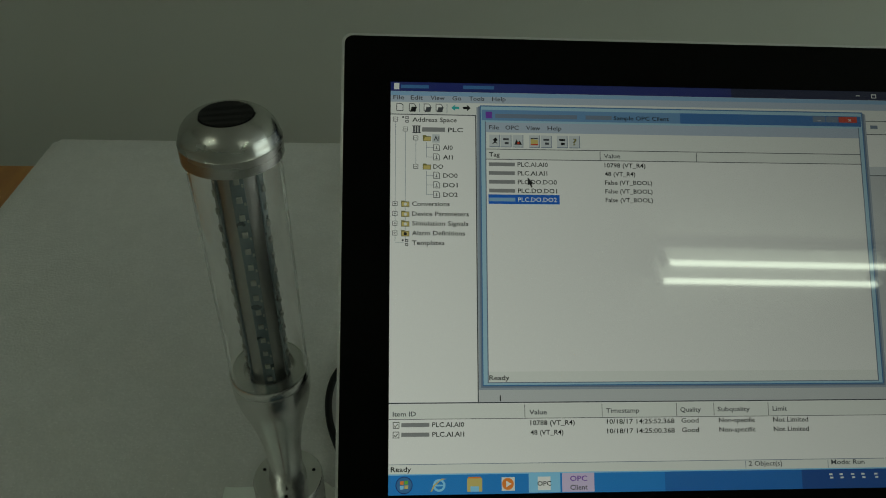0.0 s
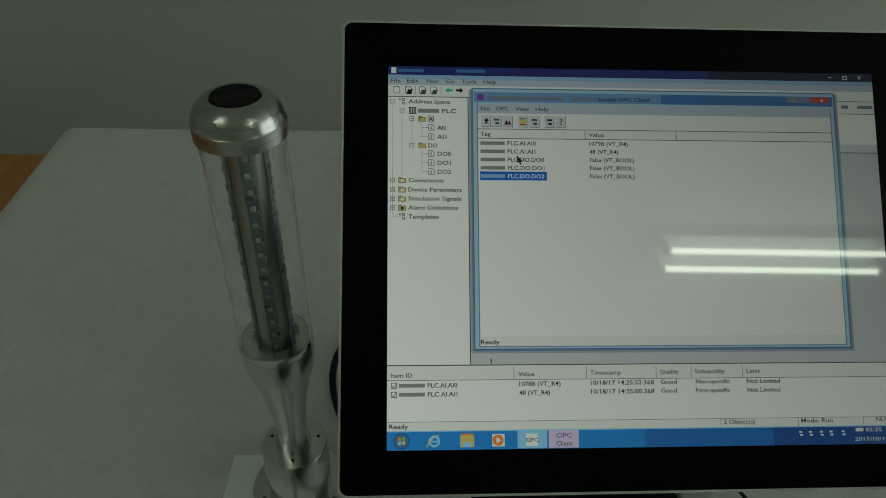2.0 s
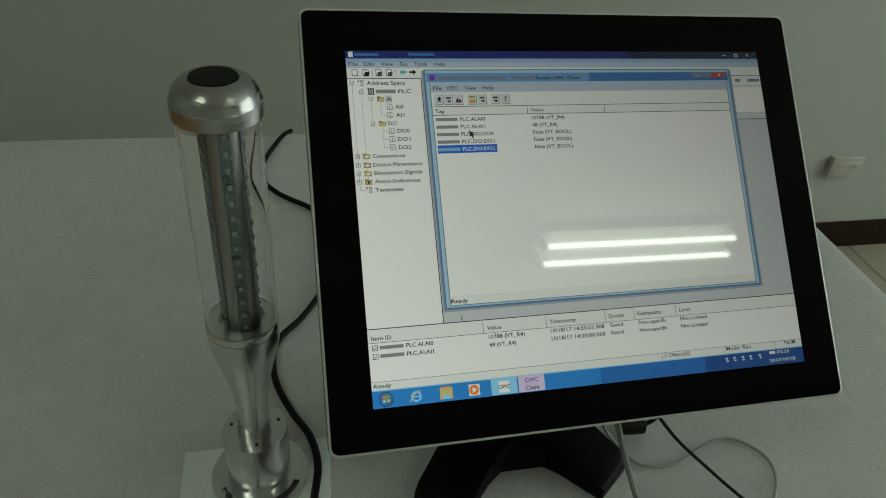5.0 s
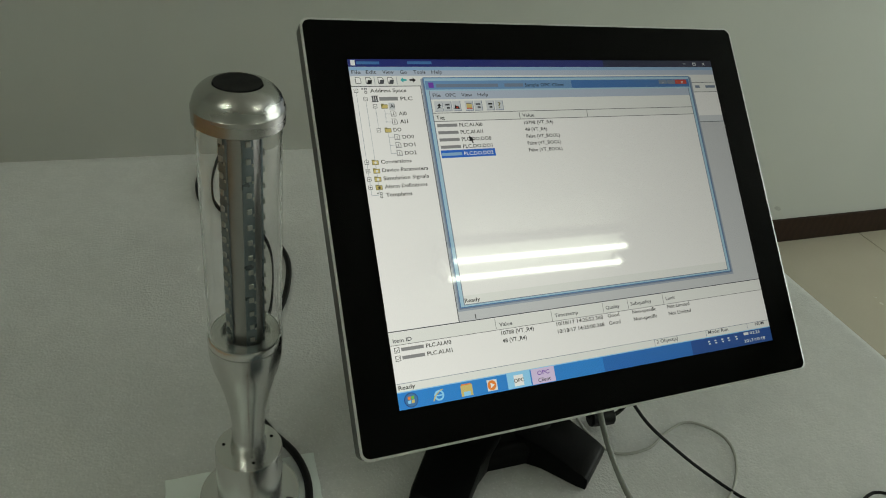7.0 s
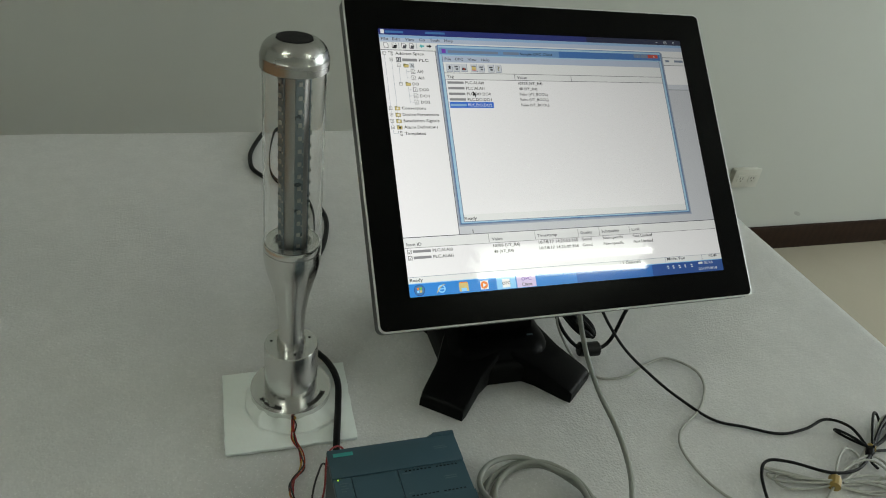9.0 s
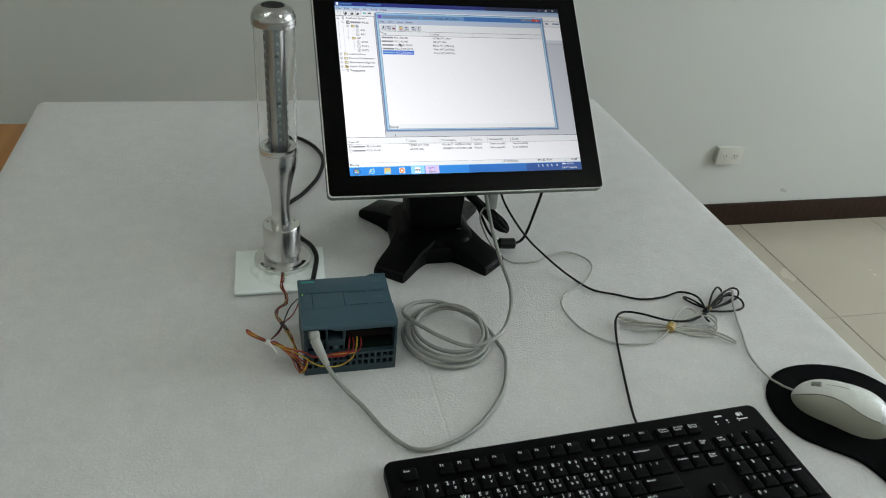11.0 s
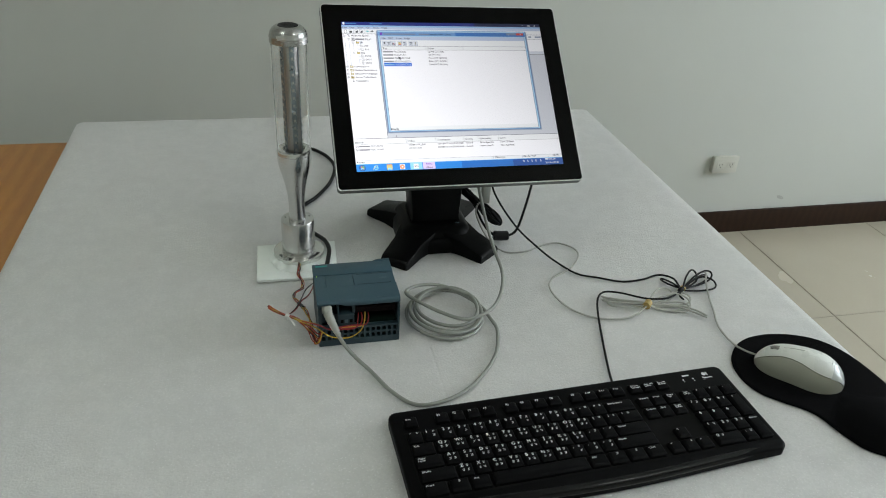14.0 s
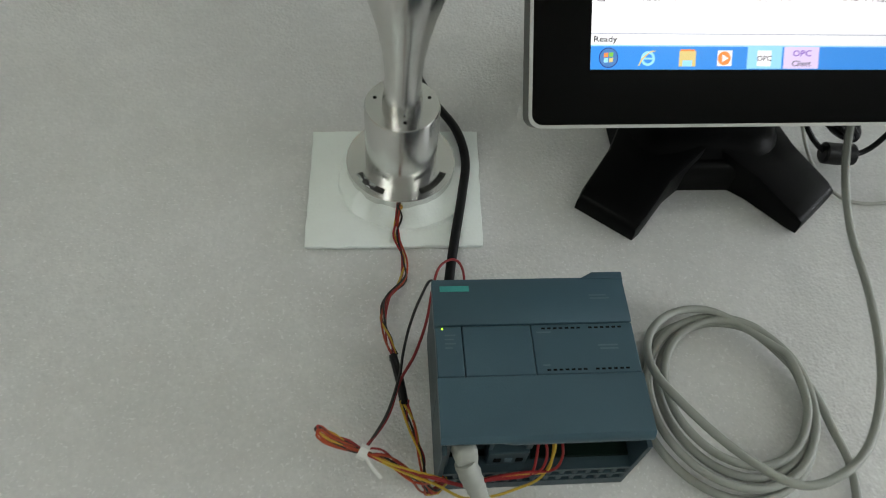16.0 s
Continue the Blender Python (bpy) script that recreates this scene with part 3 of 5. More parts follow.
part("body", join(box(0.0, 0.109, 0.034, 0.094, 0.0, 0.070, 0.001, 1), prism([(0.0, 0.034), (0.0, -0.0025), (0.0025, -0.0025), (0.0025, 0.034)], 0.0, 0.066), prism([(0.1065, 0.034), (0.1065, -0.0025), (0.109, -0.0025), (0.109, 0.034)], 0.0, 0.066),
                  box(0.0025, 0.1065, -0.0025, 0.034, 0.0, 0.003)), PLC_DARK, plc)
# block coloured near-black for the shade behind the grille
part("terminal_block", box(0.003, 0.106, 0.010, 0.034, 0.003, 0.034, 0.0008, 1), HOLE_SHADE, plc)


def grille():
    bars = [box(0.0025, 0.1065, -0.0025, 0.007, z, z + h) for z, h in ((0.003, 0.0075), (0.0177, 0.0033), (0.028, 0.0035))]
    n = 14
    for i in range(n + 1):
        x = 0.0025 + 0.104 * i / n
        bars.append(box(max(0.0025, x - 0.0013), min(0.1065, x + 0.0013), -0.0021, 0.007, 0.0105, 0.028))
    return join(*bars)


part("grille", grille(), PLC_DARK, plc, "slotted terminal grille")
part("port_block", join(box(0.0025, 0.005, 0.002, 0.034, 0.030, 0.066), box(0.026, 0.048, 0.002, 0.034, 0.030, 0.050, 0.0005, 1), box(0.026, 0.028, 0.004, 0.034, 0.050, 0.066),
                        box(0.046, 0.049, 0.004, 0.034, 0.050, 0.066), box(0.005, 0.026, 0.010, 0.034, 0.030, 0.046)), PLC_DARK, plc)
for i in range(3):
    part("port_window", box(0.0295 + 0.006 * i, 0.0335 + 0.006 * i, 0.0016, 0.0026, 0.036, 0.0415), HOLE_SHADE if i != 1 else PRINT, plc)
# recess parts coloured near-black, putting the shade inside into the colour
part("recess_back", box(0.049, 0.1065, 0.024, 0.034, 0.034, 0.067), HOLE_SHADE, plc)
part("terminal_strip", box(0.051, 0.105, 0.010, 0.024, 0.046, 0.056, 0.0006, 1), DARK_RED, plc)
part("circuit_board", box(0.051, 0.1055, 0.004, 0.026, 0.031, 0.0345), CIRCUIT, plc)
part("socket_back", box(0.005, 0.046, 0.026, 0.034, 0.044, 0.067), HOLE_SHADE, plc)


def front_door():
    """Hinged cover with a rounded front lip and a notch over the network port."""
    prof = [(0.0014, 0.0655), (0.0006, 0.0690), (0.0012, 0.0728), (0.0034, 0.0752), (0.0355, 0.0752), (0.0355, 0.070), (0.0034, 0.0692)]
    bm = bmesh.new()
    xs = (-0.0008, 0.030, 0.037, 0.1098)
    rows = []
    for x in xs:
        lift = 0.0035 if x < 0.032 else 0.0
        rows.append([bm.verts.new((x, y, z + (lift if z < 0.0695 and y < 0.003 else 0))) for y, z in prof])
    k = len(prof)
    for a, b in zip(rows, rows[1:]):
        for i in range(k):
            bm.faces.new((a[i], a[(i + 1) % k], b[(i + 1) % k], b[i]))
    bm.faces.new(rows[0])
    bm.faces.new(rows[-1][::-1])
    return bm


part("front_cover", front_door(), PLC_BLUE, plc)
part("rear_cover", join(box(-0.0008, 0.1098, 0.0663, 0.0955, 0.068, 0.0752, 0.001, 2), prism([(0.084, 0.094), (0.1098, 0.094), (0.1098, 0.0985), (0.092, 0.0985)], 0.062, 0.0762, 0.001, 2)), PLC_BLUE, plc)
for x0, x1 in ((-0.0004, 0.0140), (0.0144, 0.0520), (0.0524, 0.1094)):
    part("middle_panel", box(x0, x1, 0.0361, 0.0657, 0.068, 0.0746, 0.0005, 1), PLC_BLUE, plc)
# flush near-black dashes paint the shade of the vent slots
for y in (0.0385, 0.0632):
    for i in range(14):
        if i != 7:
            part("vent_slot", box(0.058 + 0.0033 * i, 0.060 + 0.0033 * i, y - 0.0005, y + 0.0005, 0.0744, 0.0748), HOLE_SHADE, plc)
part("name_tag", box(0.0035, 0.0200, 0.0872, 0.0908, 0.0751, 0.0755), TEAL, plc, "teal name tag")
part("status_light", box(0.0028, 0.0040, 0.0638, 0.0650, 0.0745, 0.0748), GREEN_LED, plc, "glowing green status light")
for x, w, y in ((0.0045, 0.006, 0.060), (0.0045, 0.005, 0.0575), (0.0045, 0.006, 0.055), (0.0045, 0.004, 0.0525), (0.055, 0.008, 0.0605), (0.088, 0.011, 0.052), (0.089, 0.010, 0.050), (0.056, 0.004, 0.041)):
    part("print_mark", box(x, x + w, y, y + 0.0008, 0.0745, 0.07475), PRINT, plc)
for x, w, y in ((0.088, 0.010, 0.083), (0.0885, 0.011, 0.081)):
    part("print_mark", box(x, x + w, y, y + 0.0008, 0.0751, 0.07535), PRINT, plc)

# ---- thin coloured wires ----
harness = thing("wire_harness", "thin coloured wires from the lamp to the controller", "wires", (-0.02, 0.06, TABLE))
off = Matrix.Translation((0.02, -0.06, -TABLE))
rng = random.Random(4)


def wire(points, mat, r=0.0007, j=0.0012):
    pts = [(x + rng.uniform(-j, j), y + rng.uniform(-j, j), z + rng.uniform(0, 0.0015)) for x, y, z in points]
    part("wire", tube(pts, r, 7, 6), mat, harness, "", off)


STEM = [(-0.0165, 0.193, TABLE + 0.011), (-0.017, 0.184, TABLE + 0.010), (-0.019, 0.169, TABLE + 0.0075), (-0.014, 0.150, TABLE + 0.005), (-0.016, 0.135, TABLE + 0.005), (-0.026, 0.120, TABLE + 0.008), (-0.029, 0.103, TABLE + 0.013), (-0.026, 0.084, TABLE + 0.019), (-0.023, 0.071, TABLE + 0.023)]
TAIL = [(-0.0185, 0.034, TABLE + 0.041), (-0.0150, 0.020, TABLE + 0.043), (-0.0110, 0.006, TABLE + 0.034), (-0.0080, -0.004, TABLE + 0.018), (-0.0050, -0.007, TABLE + 0.009)]
for mat in (W_RED, W_ORANGE, W_YELLOW, W_BLACK, W_RED, W_BLACK):
    wire(STEM, mat, 0.0007, 0.0024)
for mat in (W_RED, W_ORANGE, W_YELLOW, W_BLACK, W_YELLOW):
    wire(TAIL + [(-0.0015, -0.007, TABLE + 0.014), (0.002, -0.004, TABLE + 0.028)], mat, 0.0007, 0.0024)
part("sleeve", tube([(-0.0235, 0.072, TABLE + 0.0225), (-0.0205, 0.053, TABLE + 0.032), (-0.0185, 0.033, TABLE + 0.042)], 0.0025, 4, 10), RUBBER, harness, "black heat-shrink sleeve", off)
TIE = Vector((-0.041, 0.0055, TABLE + 0.050))
wire([(0.025, 0.112, TABLE + 0.004), (0.024, 0.135, TABLE + 0.014), (0.018, 0.140, TABLE + 0.022), (0.008, 0.134, TABLE + 0.024), (0.002, 0.116, TABLE + 0.028), (-0.003, 0.090, TABLE + 0.033), (-0.011, 0.065, TABLE + 0.037), (-0.021, 0.046, TABLE + 0.043), (-0.028, 0.024, TABLE + 0.047), tuple(TIE)], W_RED, 0.0009, 0.0004)
wire([(0.010, 0.112, TABLE + 0.004), (0.003, 0.128, TABLE + 0.015), (-0.006, 0.110, TABLE + 0.024), (-0.013, 0.088, TABLE + 0.031), (-0.018, 0.068, TABLE + 0.037), (-0.021, 0.048, TABLE + 0.044), (-0.029, 0.025, TABLE + 0.048), tuple(TIE)], W_BLACK, 0.0009, 0.0004)
for i, mat in enumerate((W_ORANGE, W_RED, W_BLACK, W_ORANGE, W_YELLOW, W_RED, W_BLACK, W_ORANGE)):
    y = rng.uniform(-0.0015, 0.0015)
    wire([tuple(TIE), (-0.048, 0.0085 + y, TABLE + 0.053), (-0.056, 0.0115 + y, TABLE + 0.057), (-0.062, 0.014 + y, TABLE + 0.061), (-0.064, 0.0125 + y, TABLE + 0.062), (-0.058, 0.009 + y, TABLE + 0.058), (-0.048, 0.0062 + y, TABLE + 0.053), tuple(TIE)], mat, 0.00065, 0.0009)
    wire([tuple(TIE), (-0.030, 0.002 + 2 * y, TABLE + 0.047), (-0.018, -0.003 + 2 * y, TABLE + 0.042 - 0.0012 * i), (-0.009, -0.006 + y, TABLE + 0.036 - 0.003 * i), (-0.003 + 0.2 * y, -0.007, TABLE + 0.026 - 0.0024 * i), (0.002, -0.003, TABLE + 0.022)], mat, 0.00065, 0.0018)
part("cable_tie", join(tube([(-0.0430, 0.0065, TABLE + 0.0505), (-0.0390, 0.0045, TABLE + 0.0495)], 0.0042, 4, 10), tube([(-0.040, 0.003, TABLE + 0.052), (-0.036, -0.003, TABLE + 0.049), (-0.032, -0.006, TABLE + 0.043)], 0.0011, 4, 6)), TIE_WHITE, harness, "white plastic cable tie", off)
for i in range(4):
    dz = 0.0014 * i
    wire([tuple(TIE), (-0.022, -0.002, TABLE + 0.046), (-0.004, -0.007, TABLE + 0.041), (0.012, -0.010, TABLE + 0.034), (0.026, -0.006, TABLE + 0.029 + dz), (0.044, -0.004, TABLE + 0.028 + dz), (0.049 + 0.004 * i, -0.003, TABLE + 0.031), (0.052 + 0.0045 * i, 0.003, TABLE + 0.038), (0.053 + 0.0045 * i, 0.012, TABLE + 0.041)], W_RED if i != 2 else W_YELLOW, 0.0008, 0.0008)
wire([tuple(TIE), (-0.022, -0.004, TABLE + 0.044), (-0.004, -0.009, TABLE + 0.036), (0.012, -0.014, TABLE + 0.026), (0.028, -0.012, TABLE + 0.018), (0.042, -0.008, TABLE + 0.017), (0.054, -0.005, TABLE + 0.023), (0.060, 0.001, TABLE + 0.033), (0.062, 0.008, TABLE + 0.041), (0.062, 0.014, TABLE + 0.042)], W_YELLOW, 0.0008, 0.0004)

# ---- network cable ----
net = thing("network_cable", "grey network cable coiled beside the controller", "network cable", (0.18, 0.05, TABLE))
off = Matrix.Translation((-0.18, -0.05, -TABLE))
NZ = TABLE + 0.0032
path = [(0.262, 0.212, TABLE + 0.170), (0.268, 0.205, TABLE + 0.125), (0.280, 0.185, TABLE + 0.070), (0.286, 0.150, TABLE + 0.040), (0.284, 0.100, TABLE + 0.033), (0.268, 0.048, TABLE + 0.037), (0.246, 0.008, TABLE + 0.038), (0.222, -0.012, TABLE + 0.038), (0.193, -0.018, TABLE + 0.038), (0.164, 0.000, TABLE + 0.040), (0.140, 0.028, TABLE + 0.040), (0.128, 0.054, TABLE + 0.036), (0.135, 0.080, TABLE + 0.026), (0.157, 0.099, TABLE + 0.019), (0.187, 0.101, TABLE + 0.015), (0.218, 0.078, TABLE + 0.014)]
for k, (rx, ry, cx, cy) in enumerate(((0.044, 0.048, 0.187, 0.048), (0.052, 0.056, 0.184, 0.044), (0.047, 0.051, 0.187, 0.046), (0.055, 0.059, 0.182, 0.042))):
    for i in range(10):
        a = radians(20 - 36 * i)
        z = NZ + 0.010 - 0.0030 * k + 0.002 * math.sin(a * 2)
        path.append((cx + rx * math.cos(a), cy + ry * math.sin(a), max(NZ, z)))
path += [(0.240, 0.055, NZ), (0.246, 0.025, NZ), (0.248, -0.008, NZ), (0.228, -0.062, NZ), (0.187, -0.110, NZ), (0.145, -0.134, NZ), (0.106, -0.136, NZ), (0.080, -0.108, NZ), (0.060, -0.066, NZ), (0.044, -0.044, TABLE + 0.009), (0.029, -0.029, TABLE + 0.023), (0.017, -0.015, TABLE + 0.043), (0.011, -0.005, TABLE + 0.056)]
part("cord", tube(path, 0.0026, 7, 12), GREY_CABLE, net, "", off)
part("boot", tube([(0.0235, -0.0225, TABLE + 0.0320), (0.020, -0.018, TABLE + 0.0385), (0.0150, -0.0115, TABLE + 0.048), (0.0105, -0.004, TABLE + 0.0575)], 0.005, 8, 14, lambda s: 0.0031 + 0.0028 * min(1, s * 1.35) + 0.0003 * math.sin(s * 50)), PLUG, net, "pale grey moulded boot", off)
part("plug", box(-0.0060, 0.0060, -0.007, 0.018, -0.0052, 0.0052, 0.0028, 3), PLUG, net, "pale grey network plug", off @ pose(0.0105, 0.001, TABLE + 0.0585, -34, 0, 10))

# ---- monitor ----
XA, YA, NA, C = Vector((0.99964, 0.02434, -0.01136)), Vector((-0.00926, 0.70922, 0.70493)), Vector((0.02522, -0.70457, 0.70919)), Vector((0.2196, 0.2200, 1.0240))
BASE = Vector((0.212, 0.28, TABLE))
TL = C - 0.152 * XA + 0.114 * YA
XA = XA * 1.009 - NA * 0.0126
PANEL = Matrix(((XA.x, YA.x, NA.x, TL.x - BASE.x), (XA.y, YA.y, NA.y, TL.y - BASE.y), (XA.z, YA.z, NA.z, TL.z - BASE.z), (0, 0, 0, 1)))
monitor = thing("touch_monitor", "black touch monitor with silver rim, leaning back, switched on", "monitor", BASE)
MX0, MX1, MY0, MY1 = -0.0303, 0.3342, -0.2576, 0.0314


part("rim", prism(round_rect(MX0, MX1, MY0, MY1, 0.006), -0.0125, -0.0012, 0.0004, 1), SILVER, monitor, "satin silver rim", PANEL)
part("rim_line", prism(round_rect(MX0, MX1, MY0, MY1, 0.006), -0.0011, -0.0001, 0.0004, 2), EDGE, monitor, "pale bevelled edge", PANEL)
part("bezel", prism(round_rect(MX0 + 0.0016, MX1 - 0.0016, MY0 + 0.0016, MY1 - 0.0016, 0.005), -0.0005, 0.0, 0.0, 1), BEZEL, monitor, "glossy black glass bezel", PANEL)
part("back_housing", prism(round_rect(0.010, 0.296, -0.235, 0.010, 0.012), -0.046, -0.0142, 0.0, 1), BLACK, monitor, "black plastic back housing", PANEL)
part("neck_bracket", box(0.085, 0.205, -0.175, -0.060, -0.072, -0.047, 0.006, 2), BLACK_STAND, monitor, "", PANEL)
UP = Matrix.Translation(-BASE)


def sweep_boxes(sections):
    """Upright column through rectangles (cx, cy, z, half width, half depth)."""
    bm = bmesh.new()
    rings = [[bm.verts.new((cx + sx * w, cy + sy * d, z)) for sx, sy in ((-1, -1), (1, -1), (1, 1), (-1, 1))] for cx, cy, z, w, d in sections]
    for a, b in zip(rings, rings[1:]):
        for i in range(4):
            bm.faces.new((a[i], a[(i + 1) % 4], b[(i + 1) % 4], b[i]))
    bm.faces.new(rings[0][::-1])
    bm.faces.new(rings[-1])
    bmesh.ops.recalc_face_normals(bm, faces=bm.faces)
    bmesh.ops.bevel(bm, geom=bm.edges[:], offset=0.004, segments=2, affect="EDGES", profile=0.5)
    return bm


part("column", sweep_boxes([(0.214, 0.285, 0.775, 0.043, 0.034), (0.214, 0.285, 0.80, 0.040, 0.031), (0.214, 0.288, 0.86, 0.045, 0.028), (0.216, 0.292, 0.925, 0.045, 0.026), (0.218, 0.30, 0.965, 0.045, 0.022)]), BLACK_STAND, monitor, "black plastic column", UP)


def base_foot(tip, w, side):
    """One tapering leg of the star-shaped base."""
    hub = Vector((0.212, 0.283, 0))
    d = (Vector((*tip, 0)) - hub)
    n = d.length
    d.normalize()
    s = Vector((-d.y, d.x, 0))
    bm = bmesh.new()
    rings = []
    for f, hw, h in ((0.0, 0.040, 0.040), (0.35, 0.034, 0.036), (0.65, w, 0.026), (0.94, w * 0.97, 0.0165), (1.0, w * 0.92, 0.013)):
        q = hub + d * (n * f)
        rings.append([bm.verts.new((q + s * hw * a).to_tuple()[:2] + (TABLE + (0.0005 if low else h),)) for a, low in ((-1, 1), (1, 1), (1, 0), (-1, 0))])
    for a, b in zip(rings, rings[1:]):
        for i in range(4):
            bm.faces.new((a[i], a[(i + 1) % 4], b[(i + 1) % 4], b[i]))
    bm.faces.new(rings[0][::-1])
    bm.faces.new(rings[-1])
    bmesh.ops.recalc_face_normals(bm, faces=bm.faces)
    top = [e for e in bm.edges if all(v.co.z > TABLE + 0.01 for v in e.verts)]
    bmesh.ops.bevel(bm, geom=top, offset=0.004, segments=2, affect="EDGES", profile=0.5)
    return bm


for tip in ((0.131, 0.183), (0.292, 0.188), (0.131, 0.376), (0.295, 0.378)):
    part("base_leg", base_foot(tip, 0.0258, 1), BLACK_STAND, monitor, "", UP)
part("maker_mark", box(0.244, 0.251, 0.2420, 0.2440, TABLE + 0.0402, TABLE + 0.0411), PRINT, monitor, "", UP)
part("base_hub", prism(round_rect(0.151, 0.273, 0.2200, 0.346, 0.030), TABLE + 0.001, TABLE + 0.0405, 0.021, 7), BLACK_STAND, monitor, "", UP)
part("base_web", prism(round_rect(0.168, 0.256, 0.2130, 0.300, 0.012), TABLE + 0.001, TABLE + 0.027, 0.010, 4), BLACK_STAND, monitor, "", UP)

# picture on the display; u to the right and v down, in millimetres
def angle_dimmed(name, rgb):
    """Display colour behind cover glass; emission paints viewing-angle dimming towards one upper corner."""
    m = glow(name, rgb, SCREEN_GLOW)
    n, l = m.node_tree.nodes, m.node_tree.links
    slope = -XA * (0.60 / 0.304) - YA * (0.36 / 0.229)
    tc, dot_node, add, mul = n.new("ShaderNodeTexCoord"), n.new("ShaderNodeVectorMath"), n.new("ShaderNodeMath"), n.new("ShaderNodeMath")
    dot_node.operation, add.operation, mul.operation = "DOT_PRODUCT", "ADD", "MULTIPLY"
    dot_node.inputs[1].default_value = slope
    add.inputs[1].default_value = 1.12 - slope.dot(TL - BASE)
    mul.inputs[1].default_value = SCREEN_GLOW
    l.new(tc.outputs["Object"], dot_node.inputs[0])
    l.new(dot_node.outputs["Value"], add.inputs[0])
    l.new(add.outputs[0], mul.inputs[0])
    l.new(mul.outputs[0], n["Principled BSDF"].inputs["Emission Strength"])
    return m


S_WHITE = angle_dimmed("screen_white", (232, 232, 236))
S_GREY = angle_dimmed("screen_grey", (196, 201, 210))
S_PALE = angle_dimmed("screen_pale", (222, 224, 226))
S_DESK = angle_dimmed("screen_slate", (190, 193, 200))
S_NAVY = angle_dimmed("screen_navy", (24, 36, 112))
S_BLUE = angle_dimmed("screen_blue", (44, 128, 208))
S_TITLE = angle_dimmed("screen_title", (136, 172, 210))
S_EDGE = angle_dimmed("screen_edge", (64, 112, 166))
S_SHADE = angle_dimmed("screen_shade", (112, 126, 150))
S_SOFT = angle_dimmed("screen_soft", (150, 160, 178))
S_STEEL = angle_dimmed("screen_steel", (104, 144, 190))
S_NIGHT = angle_dimmed("screen_night", (14, 20, 62))
S_BLUE_B = angle_dimmed("screen_blue_deep", (36, 104, 184))
S_BLUE_C = angle_dimmed("screen_blue_dark", (28, 74, 148))
S_SEL = angle_dimmed("screen_selected", (22, 98, 205))
S_INK = angle_dimmed("screen_ink", (14, 15, 20))
S_MID = angle_dimmed("screen_mid", (70, 72, 80))
S_BAR = angle_dimmed("screen_bar", (134, 135, 140))
S_RED = angle_dimmed("screen_red", (190, 62, 44))
S_TAN = angle_dimmed("screen_tan", (200, 182, 116))
S_OLIVE = angle_dimmed("screen_olive", (120, 116, 70))
S_TEAL = angle_dimmed("screen_teal", (60, 170, 175))
S_ORANGE = angle_dimmed("screen_orange", (226, 130, 60))
S_AERO = angle_dimmed("screen_frost", (158, 192, 216))
S_SKY = angle_dimmed("screen_sky", (140, 200, 240))
S_LILAC = angle_dimmed("screen_lilac", (206, 190, 226))
S_PURPLE = angle_dimmed("screen_purple", (110, 60, 170))
S_GREEN = angle_dimmed("screen_green", (110, 180, 70))

S_MENU = angle_dimmed("screen_menu", (172, 184, 206))
S_DEEP = angle_dimmed("screen_deep", (58, 108, 172))

screen = part("screen", rect(-0.0019, 0.3061, -0.2308, 0.0019, 0.00012), S_GREY, monitor, "lit display with program windows", PANEL, True)
LAYER = 0.00006


def patch(u0, u1, v0, v1, mat, layer=1, name="screen_area"):
    part(name, rect(u0 / 1000, u1 / 1000, -v1 / 1000, -v0 / 1000, 0.00012 + LAYER * layer), mat, screen, "", PANEL, True)


def rows_of(name, rects, mat, layer):
    if name.endswith("lines") or name in ("text_bar", "title_bars", "toolbar_line"):
        for a, b, c, d in rects:
            patch(a, b, c, d, mat, layer, {"title_bars": "text_bar"}.get(name, name.replace("lines", "line")))
        return
    part(name, join(*[rect(a / 1000, b / 1000, -d / 1000, -c / 1000, 0.00012 + LAYER * layer) for a, b, c, d in rects]), mat, screen, "", PANEL, True)


def words(s, u, v, width=None, mat=None, h=2.55, layer=6):
    """A line of lettering whose foot stands at v."""
    bm = text_bm(s, h / 1000, width / 1000 if width else None)
    bm.transform(Matrix.Translation((u / 1000, -v / 1000, 0.00012 + LAYER * layer)))
    part("screen_text", bm, mat or S_INK, screen, "", PANEL, True)


def shape(pts, mat, layer=6, name="screen_icon"):
    part(name, poly([(u / 1000, -v / 1000) for u, v in pts], 0.00012 + LAYER * layer), mat, screen, "", PANEL, True)


def dot(u, v, r, mat, layer=6, name="screen_icon"):
    part(name, disc(r / 1000, 0.00012 + LAYER * layer, u / 1000, -v / 1000), mat, screen, "", PANEL, True)


# main program window
patch(-1.9, 306.1, -1.9, 3.6, S_NAVY)
patch(200.0, 306.1, -1.9, 3.6, S_NIGHT, 1.6)
rows_of("title_bars", [(4, 20, -0.2, 1.8), (40, 58, -0.4, 1.6)], S_EDGE, 2)
patch(0.0, 3.0, -1.2, 2.6, S_PALE, 2, "screen_icon")
words("-", 277, 2.0, 2.4, S_PALE, 3)
rows_of("window_button", [(286.6, 289.8, -0.2, 0.5), (286.6, 287.2, -0.2, 2.4), (289.2, 289.8, -0.2, 2.4), (286.6, 289.8, 1.9, 2.4)], S_PALE, 3)
words("x", 296.5, 2.0, 2.4, S_PALE, 3)
patch(-1.9, 306.1, 3.7, 10.0, S_TITLE, 1)
patch(-1.9, 306.1, 6.2, 10.0, S_MENU, 2)
